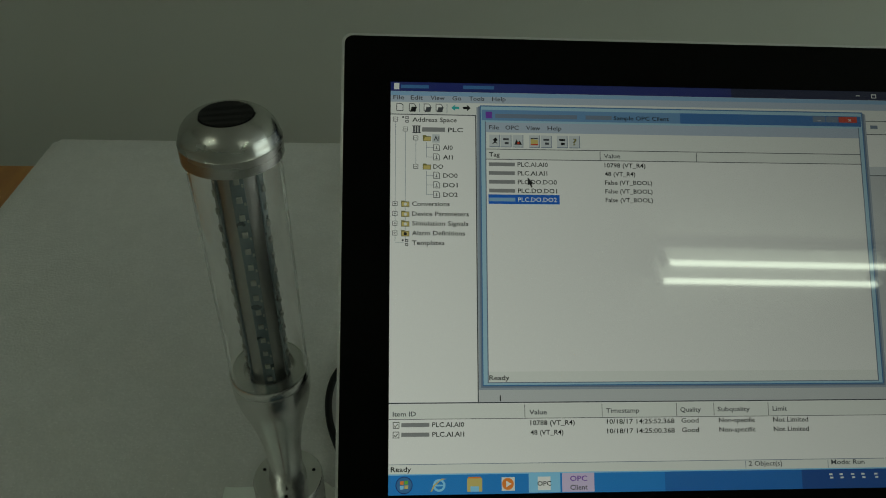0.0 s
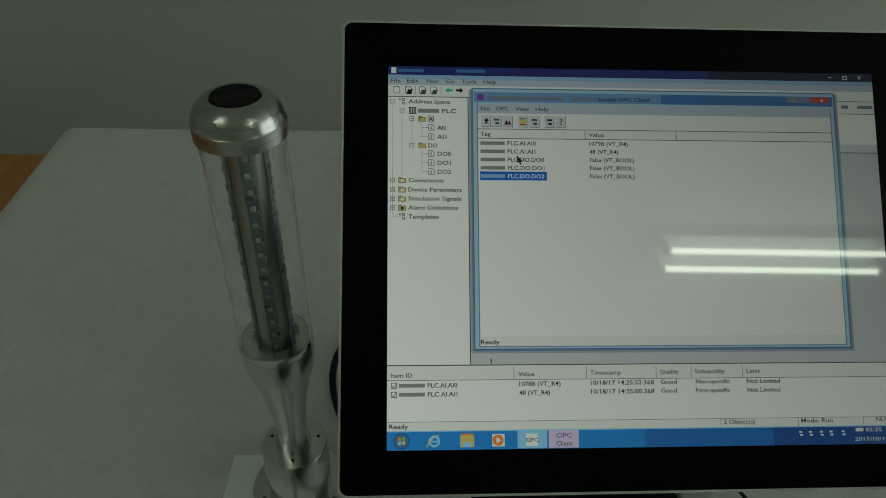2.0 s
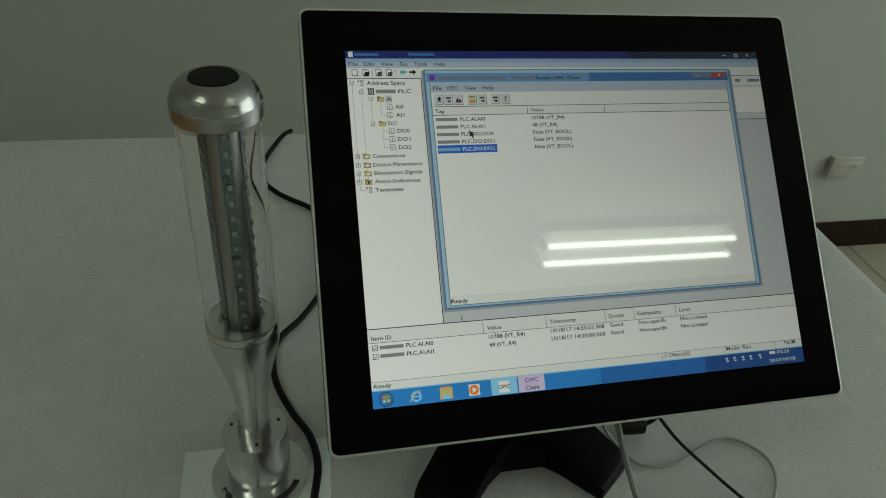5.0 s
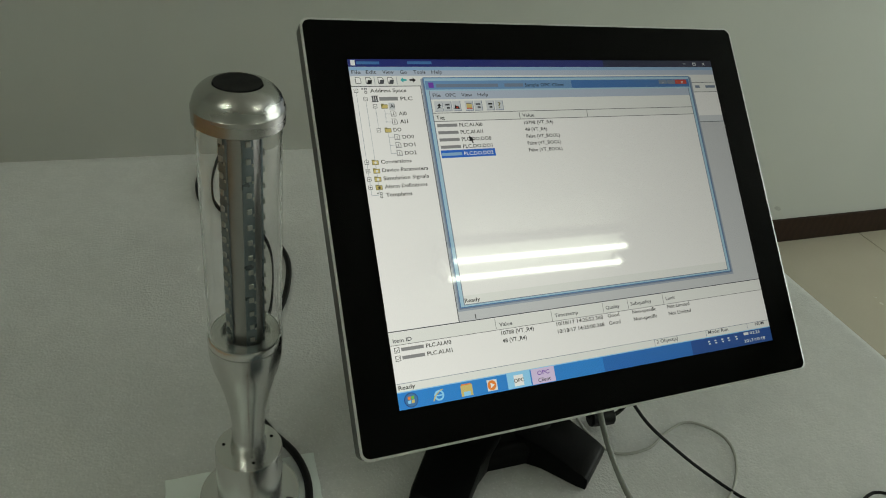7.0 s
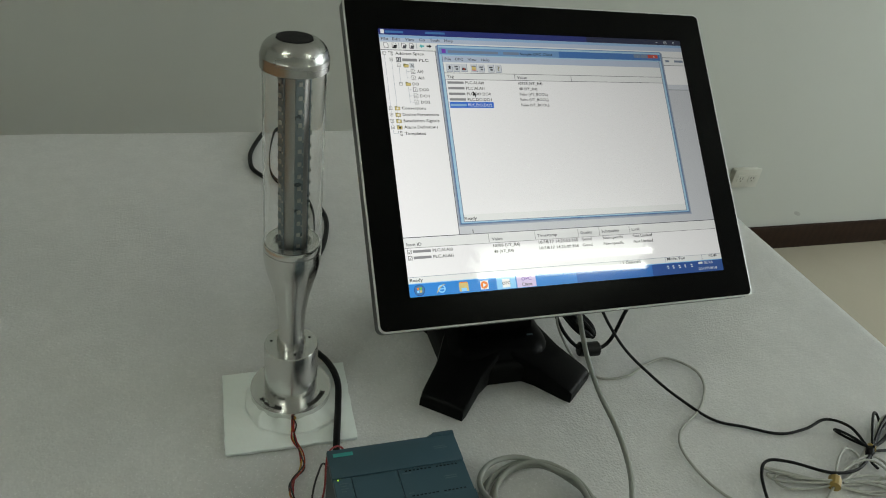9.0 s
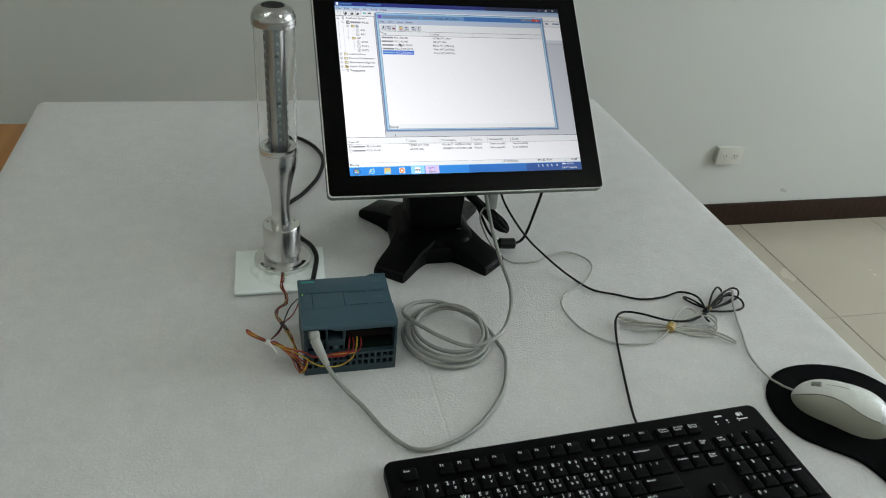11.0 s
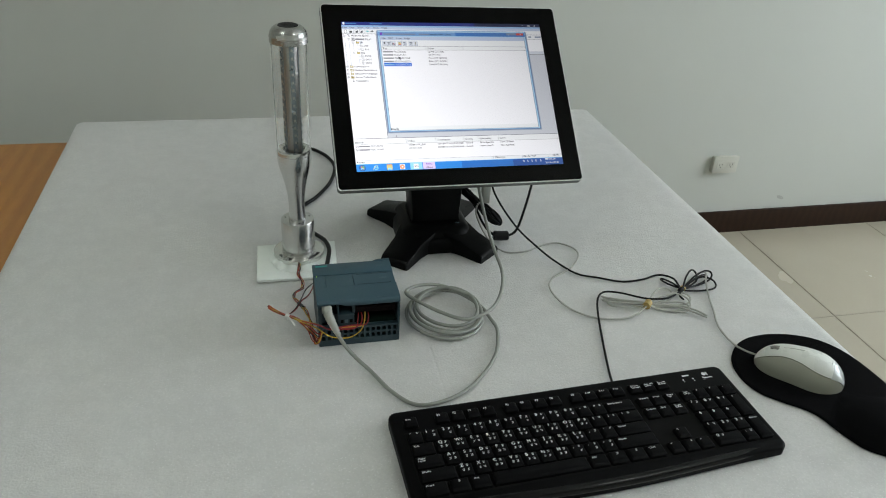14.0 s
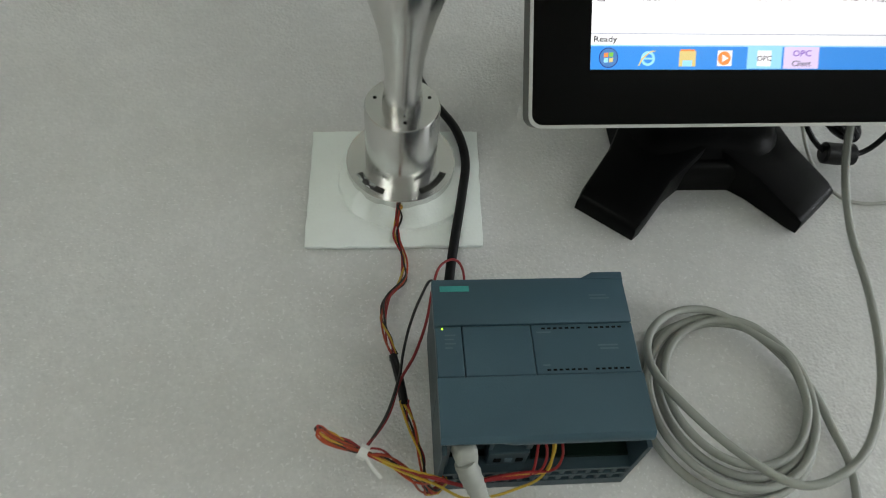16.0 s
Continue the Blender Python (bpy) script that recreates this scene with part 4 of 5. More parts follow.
for s, u, w in (("File", -0.4, 6.2), ("Edit", 9.6, 7.0), ("View", 21.0, 8.2), ("Go", 33.6, 5.2), ("Tools", 43.4, 8.8), ("Help", 56.7, 8.0)):
    words(s, u, 8.7, w, S_MID, 2.5)
patch(-1.9, 306.1, 10.2, 17.2, S_PALE, 1)
for u, mat, k in ((3.4, S_WHITE, 0), (10.6, S_OLIVE, 1), (19.1, S_MID, 2), (26.0, S_MID, 2)):
    shape([(u - 2, 11.0), (u + 1, 11.0), (u + 2, 12.2), (u + 2, 15.6), (u - 2, 15.6)], S_MID, 3)
    shape([(u - 1.6, 11.4), (u + 0.8, 11.4), (u + 1.6, 12.4), (u + 1.6, 15.2), (u - 1.6, 15.2)], S_WHITE if k != 1 else S_PALE, 4)
    if k:
        shape([(u - 0.4, 13), (u + 2.6, 13), (u + 1.6, 16), (u - 1.4, 16)], S_INK if k == 1 else S_MID, 5)
for u, s, mat in ((35.2, -1, S_TEAL), (42.1, 1, S_INK)):
    shape([(u + s * 2.2, 13.2), (u, 11.3), (u, 12.5), (u - s * 2.4, 12.5), (u - s * 2.4, 13.9), (u, 13.9), (u, 15.1)][::1], mat, 4)
rows_of("toolbar_line", [(14.6, 14.9, 10.8, 16.2), (30.4, 30.7, 10.8, 16.2)], S_SHADE, 3)

# tree of items
patch(-1.9, 47.0, 17.8, 181.5, S_WHITE, 1)
rows_of("tree_frame", [(-1.9, 47.0, 17.3, 17.8), (46.8, 47.4, 17.3, 181.5)], S_MID, 2)
rows_of("tree_lines", [(0.9, 1.1, 22, 92), (6.6, 6.8, 28, 92), (12.5, 12.7, 33, 48), (18.6, 18.8, 34, 43), (18.6, 18.8, 51, 65)] + [(18.6, 22.6, v, v + 0.2) for v in (37, 42.7, 53.5, 59.1, 64.7)] + [(1, 6, 92.4, 92.6)], S_SHADE, 2)
for v, u in ((20.6, 0.9), (26.4, 6.6), (31.6, 12.5), (48.4, 12.5), (70.2, 0.9), (76.0, 0.9), (81.6, 0.9), (87.2, 0.9)):
    rows_of("tree_box", [(u - 1.4, u + 1.4, v - 1.4, v + 1.4)], S_MID, 3)
    rows_of("tree_box", [(u - 1.1, u + 1.1, v - 1.1, v + 1.1)], S_WHITE, 4)
    rows_of("tree_box", [(u - 0.8, u + 0.8, v - 0.14, v + 0.14)] + ([(u - 0.14, u + 0.14, v - 0.8, v + 0.8)] if v > 70 else []), S_INK, 5)
for u, v in ((7.0, 20.6), (7.0, 92.6)):
    rows_of("tree_icon", [(u - 2.2, u - 1.2, v - 1.8, v - 0.8), (u - 0.4, u + 1.4, v - 1.9, v - 0.3), (u - 0.4, u + 1.4, v + 0.4, v + 2.0)], S_MID, 4)
    rows_of("tree_icon", [(u, u + 1.0, v - 1.5, v - 0.7), (u, u + 1.0, v + 0.8, v + 1.6)], S_WHITE, 5)
rows_of("tree_icon", [(11.0 + 1.5 * i, 12.0 + 1.5 * i, 24.4, 28.6) for i in range(3)] + [(10.6, 15.4, 24.2, 24.7), (10.6, 15.4, 28.2, 28.7)], S_MID, 4)
for v, closed in ((31.6, 0), (48.4, 1)):
    shape([(16.6, v - 1.7), (18.4, v - 1.7), (18.9, v - 1.1), (21.2, v - 1.1), (21.2, v + 1.8), (16.6, v + 1.8)], S_OLIVE, 4)
    shape([(17.0 + (1 - closed) * 0.8, v - 0.6), (20.9 + (1 - closed) * 0.6, v - 0.6), (20.8, v + 1.5), (17.0, v + 1.5)], S_TAN, 5)
for v in (37.0, 42.7, 53.5, 59.1, 64.7):
    shape([(22.6, v - 2), (25.2, v - 2), (26.3, v - 0.9), (26.3, v + 2), (22.6, v + 2)], S_MID, 4)
    shape([(22.95, v - 1.65), (25.0, v - 1.65), (25.95, v - 0.7), (25.95, v + 1.65), (22.95, v + 1.65)], S_WHITE, 5)
    rows_of("tree_icon", [(24.2, 24.6, v - 0.9, v + 1.1), (23.7, 25.1, v + 0.8, v + 1.1)], S_MID, 6)
for v in (70.2, 76.0, 81.6, 87.2):
    shape([(4.4, v - 1.7), (6.2, v - 1.7), (6.6, v - 1.2), (9.0, v - 1.2), (9.0, v + 1.9), (4.4, v + 1.9)], S_OLIVE, 4)
    rows_of("tree_icon", [(4.8, 8.6, v - 0.8, v + 1.5)], S_TAN, 5)
    dot(6.8, v + 0.4, 0.9, S_INK if v > 85 else S_PALE, 6)
words("Address Space", 10.6, 21.9, 25.5)
patch(16.1, 29.3, 25.2, 27.8, S_BAR, 4, "text_bar")
words("PLC", 31.0, 27.8, 8.6)
patch(22.0, 26.2, 29.3, 34.2, S_GREY, 3)
words("AI", 22.8, 33.0, 3.2)
words("AI0", 28.1, 38.4, 5.6)
words("AI1", 28.1, 44.1, 5.6)
words("DO", 22.6, 49.7, 5.6)
for i in range(3):
    words("DO%d" % i, 28.2, 54.9 + 5.6 * i, 8.2)
for s, v, w in (("Conversions", 71.5, 21.3), ("Device Parameters", 77.3, 32.2), ("Simulation Signals", 82.8, 31.9), ("Alarm Definitions", 88.4, 29.9), ("Templates", 94.0, 18.3)):
    words(s, 10.5, v, w)

# list behind the client window
patch(47.4, 306.1, 17.3, 25.2, S_PALE, 1)
rows_of("list_lines", [(281, 306.1, 16.6, 17.0), (281, 306.1, 24.8, 25.2), (281, 306.1, 50.2, 50.7)], S_MID, 2)
rows_of("text_bar", [(284.5, 289, 19.4, 21.6), (295, 305, 19.4, 21.6)], S_SHADE, 3)
patch(281.0, 306.1, 25.3, 45.0, S_WHITE, 2)
patch(47.4, 306.1, 51.0, 181.5, S_DESK, 1)
rows_of("splitter", [(59.0, 59.6, 178.0, 181.0)], S_INK, 3)

# client window with its soft shadow
patch(47.6, 281.9, 12.6, 175.0, S_SOFT, 3, "window_shadow")
patch(48.7, 280.9, 12.0, 173.8, S_SHADE, 3.2, "window_shadow")
part("window_border", prism([(u / 1000, -v / 1000) for u, v in ((49.6, 11.4), (279.9, 11.4), (279.9, 172.9), (49.6, 172.9))], 0.00012 + LAYER * 3.4, 0.00012 + LAYER * 3.8), S_EDGE, screen, "", PANEL, True)
patch(50.1, 279.3, 12.1, 172.3, S_AERO, 4.4)
patch(50.6, 278.8, 14.0, 20.4, S_STEEL, 4.8)
patch(168.0, 278.8, 14.0, 20.4, S_DEEP, 5.0)
patch(53.0, 276.6, 21.6, 170.8, S_PALE, 5)
patch(53.0, 276.6, 21.6, 27.6, S_MENU, 5.3)
rows_of("inner_border", [(52.4, 53.0, 21.0, 171.3), (276.6, 277.2, 21.0, 171.3), (52.4, 277.2, 170.8, 171.3)], S_SHADE, 5.2)
patch(52.9, 56.7, 15.2, 19.2, S_PURPLE, 5.4, "screen_icon")
rows_of("text_bar", [(58.5, 106.5, 16.4, 18.9), (111.5, 127.0, 16.4, 18.9)], S_SHADE, 5.4)
words("Sample OPC Client", 128.2, 18.9, 33.0, S_INK, 2.4, 5.6)
for a, b, mat in ((249.0, 256.8, S_SHADE), (257.2, 264.6, S_SHADE), (265.0, 276.4, S_RED)):
    patch(a, b, 14.4, 18.0, mat, 5.4, "window_button")
words("_", 252.0, 16.8, 2.2, S_WHITE, 2.2, 5.8)
words("x", 270.8, 17.2, 2.2, S_WHITE, 2.2, 5.8)
for s, u, w in (("File", 54.8, 5.8), ("OPC", 64.2, 7.8), ("View", 76.3, 8.4), ("Help", 88.9, 8.2)):
    words(s, u, 25.8, w, S_MID, 2.5, 6)
patch(53.0, 276.6, 28.2, 37.4, S_PALE, 5.4)
for u, mat in ((58.0, S_INK), (64.6, S_MID), (71.5, S_RED), (81.1, S_TAN), (88.1, S_MID), (97.4, S_INK), (104.6, S_OLIVE)):
    patch(u - 3.1, u + 3.1, 29.0, 36.4, S_SHADE, 5.8, "tool_button")
    patch(u - 3.1, u + 2.7, 29.0, 36.0, S_GREY, 6.2, "tool_button")
    if mat is S_OLIVE:
        words("?", u - 1.0, 34.6, 2.2, mat, 4.0, 7)
    elif mat is S_TAN:
        shape([(u - 2.2, 31.0), (u - 0.4, 31.0), (u, 31.6), (u + 2.0, 31.6), (u + 2.0, 34.8), (u - 2.2, 34.8)], mat, 7)
        patch(u - 2.2, u + 2.0, 34.2, 35.0, S_RED, 7.6, "tool_icon")
        patch(u - 2.2, u + 2.0, 30.6, 31.2, S_MID, 7.6, "tool_icon")
    elif mat is S_RED:
        shape([(u - 2.2, 34.8), (u - 0.9, 31.6), (u, 33.2), (u + 1.0, 32.2), (u + 2.2, 34.8)], S_INK, 7)
        dot(u + 0.2, 33.8, 0.7, mat, 7.6)
    elif u < 60:
        shape([(u - 1.8, 34.8), (u - 0.2, 33.0), (u - 1.2, 32.0), (u + 0.6, 30.6), (u + 1.8, 32.2), (u + 0.6, 33.0), (u + 1.8, 34.6), (u + 0.2, 33.8)], mat, 7)
    else:
        rows_of("tool_icon", [(u - 1.8, u + 1.6, 31.0, 32.2), (u - 0.8, u + 1.4, 33.2, 34.6)], mat, 7)
rows_of("list_lines", [(53.0, 276.6, 37.4, 37.8), (53.0, 276.6, 43.4, 43.8), (119.2, 119.6, 38.2, 43.4), (176.5, 176.9, 38.2, 43.4)], S_MID, 6.4)
words("Tag", 54.6, 42.0, 6.2, S_INK, 2.5, 6.6)
words("Value", 121.5, 42.0, 9.8, S_MID, 2.5, 6.6)
patch(53.0, 276.6, 43.9, 165.0, S_WHITE, 5.8)
patch(54.0, 95.0, 64.4, 69.9, S_SEL, 6.2, "selection")
for i, (s, w) in enumerate((("PLC.AI.AI0", 17.6), ("PLC.AI.AI1", 17.2), ("PLC.DO.DO0", 22.6), ("PLC.DO.DO1", 22.6), ("PLC.DO.DO2", 22.4))):
    v = 47.8 + 5.18 * i
    patch(54.4, 69.4, v - 2.3, v - 0.1, S_BAR if i < 4 else S_TITLE, 6.6, "text_bar")
    words(s, 71.0, v, w, S_INK if i < 4 else S_WHITE, 2.55, 6.8)
for i, (s, w) in enumerate((("10798 (VT_R4)", 24.2), ("48 (VT_R4)", 18.0), ("False (VT_BOOL)", 27.8), ("False (VT_BOOL)", 27.8), ("False (VT_BOOL)", 27.8))):
    words(s, 121.8, 47.6 + 5.15 * i, w, S_INK, 2.5, 6.8)
shape([(76.7, 54.2), (76.7, 59.0), (77.8, 58.1), (78.7, 60.2), (79.5, 59.8), (78.7, 57.8), (80.1, 57.6)], S_INK, 8, "mouse_pointer")
words("Ready", 53.3, 169.6, 11.2, S_INK, 2.6, 6.8)

# lower list, status line and task bar
patch(-1.9, 306.1, 182.0, 214.6, S_WHITE, 1)
patch(-1.9, 306.1, 182.6, 190.4, S_PALE, 2)
rows_of("list_lines", [(-1.9, 306.1, 181.6, 182.2), (-1.9, 306.1, 190.4, 190.7), (72.6, 72.9, 183, 190), (115.8, 116.1, 183, 190), (158.0, 158.3, 183, 190), (179.4, 179.7, 183, 190), (210.8, 211.1, 183, 190)], S_MID, 3)
for s, u, v, w in (("Item ID", 0.3, 188.9, 12.6), ("Value", 75.2, 188.5, 9.8), ("Timestamp", 118.1, 188.0, 18.8), ("Quality", 160.2, 187.8, 11.8), ("Subquality", 181.6, 187.7, 18.6), ("Limit", 213.4, 187.7, 8.4)):
    words(s, u, v, w, S_MID, 2.5)
for i in range(2):
    v = 194.8 + 5.2 * i
    rows_of("check_box", [(0.4, 3.9, v - 2.9, v + 0.6)], S_INK, 4)
    rows_of("check_box", [(0.75, 3.55, v - 2.55, v + 0.25)], S_WHITE, 5)
    shape([(1.1, v - 1.3), (1.8, v - 0.4), (3.2, v - 2.2), (3.2, v - 1.6), (1.8, v + 0.1), (1.1, v - 0.7)], S_INK, 6)
    patch(5.0, 20.2, v - 2.3, v - 0.1, S_BAR, 4, "text_bar")
    words("PLC.AI.AI%d" % i, 21.8, v, 17.4)
    words(("10788 (VT_R4)", "48 (VT_R4)")[i], 75.7, v - 0.5, (24.7, 18.2)[i])
    words(("10/18/17 14:25:52.368", "10/18/17 14:25:00.368")[i], 118.4, v - 0.8, 38.2)
    words("Good", 160.6, v - 1.0, 9.8)
    words("Non-specific", 182.0, v - 1.0, 20.8)
    words("Not Limited", 213.3, v - 1.0, 20.4)
patch(-1.9, 306.1, 214.7, 219.6, S_PALE, 1)
rows_of("status_lines", [(-1.9, 306.1, 214.5, 214.8), (196, 196.3, 215, 219.4), (243.5, 243.8, 215, 219.4), (284, 284.3, 215, 219.4)], S_SHADE, 2)
words("Ready", -0.6, 218.4, 11.0)
words("2 Object(s)", 197.8, 217.8, 19.2, S_MID)
words("Mode: Run", 245.4, 217.6, 19.4, S_MID)
words("NUM", 292.0, 217.4, 8.8, S_MID)
patch(-1.9, 306.1, 219.7, 230.8, S_BLUE, 1)
patch(-1.9, 306.1, 219.7, 220.3, S_SKY, 2)
patch(150.0, 306.1, 220.3, 230.8, S_BLUE_B, 1.4)
patch(228.0, 306.1, 220.3, 230.8, S_BLUE_C, 1.8)
dot(6.6, 225.5, 4.6, S_NAVY, 3)
dot(6.6, 225.5, 4.2, S_EDGE, 3.6)
for du, dv, mat in ((-1.2, -1.2, S_ORANGE), (1.2, -1.4, S_GREEN), (-1.2, 1.2, S_SKY), (1.2, 1.0, S_TAN)):
    shape([(6.6 + du - 1.0, 225.5 + dv - 0.9), (6.6 + du + 1.0, 225.5 + dv - 1.1), (6.6 + du + 0.9, 225.5 + dv + 0.9), (6.6 + du - 1.0, 225.5 + dv + 1.0)], mat, 4.4)
dot(25.5, 225.8, 3.4, S_SKY, 3)
dot(25.5, 225.8, 2.2, S_BLUE, 3.6)
rows_of("browser_icon", [(23.4, 28.6, 225.4, 226.3)], S_SKY, 4.2)
shape([(20.8, 229.2), (22.4, 225.6), (27.0, 222.2), (29.4, 222.4), (26.4, 223.2), (23.0, 226.2), (21.8, 228.8)], S_TAN, 4.6)
patch(40.6, 48.8, 222.4, 229.4, S_TAN, 3, "folder_icon")
patch(41.2, 48.2, 221.6, 223.6, S_ORANGE, 2.6, "folder_icon")
patch(42.4, 47.0, 226.6, 229.4, S_SKY, 3.6, "folder_icon")
patch(59.4, 66.6, 222.0, 229.2, S_PALE, 2.6, "player_icon")
dot(62.8, 225.6, 3.2, S_ORANGE, 3)
shape([(61.8, 223.8), (64.8, 225.6), (61.8, 227.4)], S_WHITE, 3.8)
patch(74.2, 91.6, 220.2, 230.4, S_SKY, 2.4, "task_button")
patch(92.6, 110.4, 220.2, 230.4, S_LILAC, 2.4, "task_button")
patch(79.2, 86.2, 222.0, 229.2, S_WHITE, 3, "task_icon")
words("OPC", 79.0, 226.8, 7.6, S_INK, 2.4, 4)
words("OPC", 97.0, 224.6, 9.4, S_PURPLE, 2.8, 4)
words("Client", 97.0, 229.2, 9.6, S_MID, 2.6, 4)
for u in (244.9, 250.9, 257.6, 263.6, 271.1):
    rows_of("tray_icon", [(u - 1.1, u + 0.8, 222.6, 223.6), (u - 0.6, u + 1.2, 224.4, 225.4)], S_PALE, 3)
rows_of("text_bar", [(278.8, 283.6, 221.2, 223.2)], S_PALE, 3)
words("02:25", 285.0, 223.3, 10.0, S_PALE, 2.2, 3)
words("2017/10/18", 278.0, 228.8, 21.0, S_PALE, 2.2, 3)

# ---- monitor leads ----
lead = thing("monitor_power_lead", "black monitor lead with a ferrite core and a tied bundle", "cable", (0.32, 0.26, TABLE))
off = Matrix.Translation((-0.32, -0.26, -TABLE))
part("cord", tube([(0.364, 0.215, 0.935), (0.368, 0.232, 0.87), (0.366, 0.246, 0.81), (0.354, 0.242, 0.770), (0.336, 0.238, 0.762), (0.316, 0.240, 0.763), (0.300, 0.256, 0.775), (0.288, 0.285, 0.800), (0.270, 0.310, 0.825)], 0.0022, 8, 8), RUBBER, lead, "", off)
part("ferrite_core", tube([(0.339, 0.2385, 0.762), (0.326, 0.239, 0.762), (0.313, 0.240, 0.763)], 0.0085, 6, 14, lambda s: 0.0085 if 0.08 < s < 0.92 else 0.0066), BLACK, lead, "black ferrite core", off)
BUNDLE_A, BUNDLE_B = Vector((0.256, 0.306, 0.836)), Vector((0.311, 0.238, 0.797))
axis = (BUNDLE_B - BUNDLE_A).normalized()
across = axis.cross(Vector((0, 0, 1))).normalized()
over = across.cross(axis)
for i in range(9):
    c, d = math.cos(i * 2.4), math.sin(i * 2.4)
    o, q = (across * c + over * d) * 0.0075, (across * math.cos(i * 2.4 + 1.9) + over * math.sin(i * 2.4 + 1.9)) * 0.006
    end = BUNDLE_B + axis * (0.010 * math.sin(i * 1.7))
    part("bundle_loop", tube([BUNDLE_A + o * 0.6, BUNDLE_A.lerp(end, 0.3) + o * 0.7, BUNDLE_A.lerp(end, 0.5) + o * 0.55, BUNDLE_A.lerp(end, 0.85) + o * 1.15, end + o * 0.7, end + axis * 0.004, end + q * 0.8, BUNDLE_A.lerp(end, 0.8) + q * 1.1, BUNDLE_A.lerp(end, 0.5) + q * 0.55, BUNDLE_A + q * 0.6], 0.0023, 6, 7), RUBBER, lead, "", off)
part("bundle_tie", tube([(0.2805, 0.2757, 0.8186), (0.2835, 0.272, 0.8165), (0.2865, 0.2683, 0.8144)], 0.0072, 4, 10), RUBBER, lead, "", off)

# ---- keyboard ----
KB = (0.0655, -0.1575, TABLE)
keyboard = thing("keyboard", "black wired keyboard with white legends", "keyboard", KB, 2.3)


def kb_body():
    """Low wedge with round corners and a gently waved front lip."""
    pts = round_rect(0.0, 0.450, -0.150, 0.0, 0.010, 5)
    line = []
    for x, y in pts:
        if y < -0.1395:
            y -= 0.003 + 0.004 * math.cos((x - 0.225) / 0.45 * 2 * math.pi)
        line.append((x, y))
    for i in range(len(line)):
        if abs(line[i][1] + 0.15) < 0.02 and line[i][0] < 0.02 and i + 1 < len(line) and line[i + 1][0] > 0.4:
            line[i + 1:i + 1] = [(0.01 + 0.43 * s / 16, -0.150 - 0.003 - 0.004 * math.cos((0.01 + 0.43 * s / 16 - 0.225) / 0.45 * 2 * math.pi)) for s in range(1, 16)]
            break
    return prism(line, 0.0025, 0.0165, 0.0045, 4)


part("body", kb_body(), KB_BODY, keyboard)
part("front_lip", tube([(0.006 + 0.438 * i / 14, -0.1475 - 0.004 * math.cos((0.438 * i / 14 - 0.219) / 0.45 * 2 * math.pi), 0.0112) for i in range(15)], 0.0062, 4, 14, lambda f: 0.0062 - 0.0022 * abs(2 * f - 1) ** 6), KB_LIP, keyboard, "rounded glossy front lip")
for x in (0.03, 0.42):
    for y in (-0.02, -0.135):
        part("rubber_foot", box(x - 0.01, x + 0.01, y - 0.004, y + 0.004, 0.0, 0.003), RUBBER, keyboard)
part("key_well", box(0.0125, 0.444, -0.1365, -0.0375, 0.0155, 0.01665), HOLE_SHADE, keyboard)
U = 0.019
KEY_MESH = {}


def key_mesh(w, d):
    if (w, d) not in KEY_MESH:
        g = 0.0011
        x1, y0 = w - g, -d + g
        bm = bmesh.new()
        rings = []
        for inset, z in ((0.0, 0.0), (0.0004, 0.0035), (0.0022, 0.0056), (0.0030, 0.0059)):
            pts = round_rect(g + inset, x1 - inset, y0 + inset * 1.2, -g - inset * 0.6, 0.0014, 2)
            rings.append([bm.verts.new((x, y, z - (0.0005 if z > 0.005 else 0) * math.sin(math.pi * (x - g) / (x1 - g)))) for x, y in pts])
        for a, b in zip(rings, rings[1:]):
            for i in range(len(a)):
                bm.faces.new((a[i], a[(i + 1) % len(a)], b[(i + 1) % len(a)], b[i]))
        bm.faces.new(rings[-1])
        KEY_MESH[(w, d)] = mesh_of("key", bm, KEY)
    return KEY_MESH[(w, d)]


krng = random.Random(7)


def key(x, y, w, d, legend="", extra=0):
    """One key with its white print; extra: small marks beside the letter."""
    ob = new("key", key_mesh(round(w, 5), round(d, 5)))
    ob.parent = keyboard
    ob.location = (x, -y, 0.0163)
    bits = []
    top = 0.00625
    if legend:
        lines = legend.split("|")
        big = len(lines[0]) == 1 and lines[0].isalnum()
        for i, s in enumerate(lines):
            h = 0.0042 if big else (0.0022 if len(s) > 2 else 0.0030)
            t = text_bm(s, h, min(w - 0.007, 0.0021 * len(s)) if len(s) > 2 else None)
            t.transform(Matrix.Translation((0.0036, -0.0072 - i * 0.0030, top)))
            bits.append(t)
    for i in range(extra):
        a, b = ((0.0104, 0.0044), (0.0104, 0.0104), (0.0048, 0.0104))[i]
        k = krng.random()
        e = 0.00038
        bits += [rect(a, a + 0.0028, -b - e, -b, top), rect(a + 0.0006 + 0.0014 * k, a + 0.0006 + 0.0014 * k + e, -b - 0.0028, -b - e, top), rect(a + 0.0003, a + 0.0026, -b - 0.0018, -b - 0.0018 + e, top), rect(a, a + 0.0012 + 0.0014 * k, -b - 0.0028, -b - 0.0028 + e, top)]
    if bits:
        part("legend", join(*bits), LEGEND, ob, "", None, True)


X0, ROWS_Y = 0.0135, (0.0165, 0.0400, 0.0590, 0.0780, 0.0970, 0.1160)
key(X0, ROWS_Y[0], U, 0.0165, "Esc")
for i in range(12):
    key(X0 + U * (2 + i + 0.5 * (i // 4)), ROWS_Y[0], U, 0.0165, "F%d" % (i + 1))
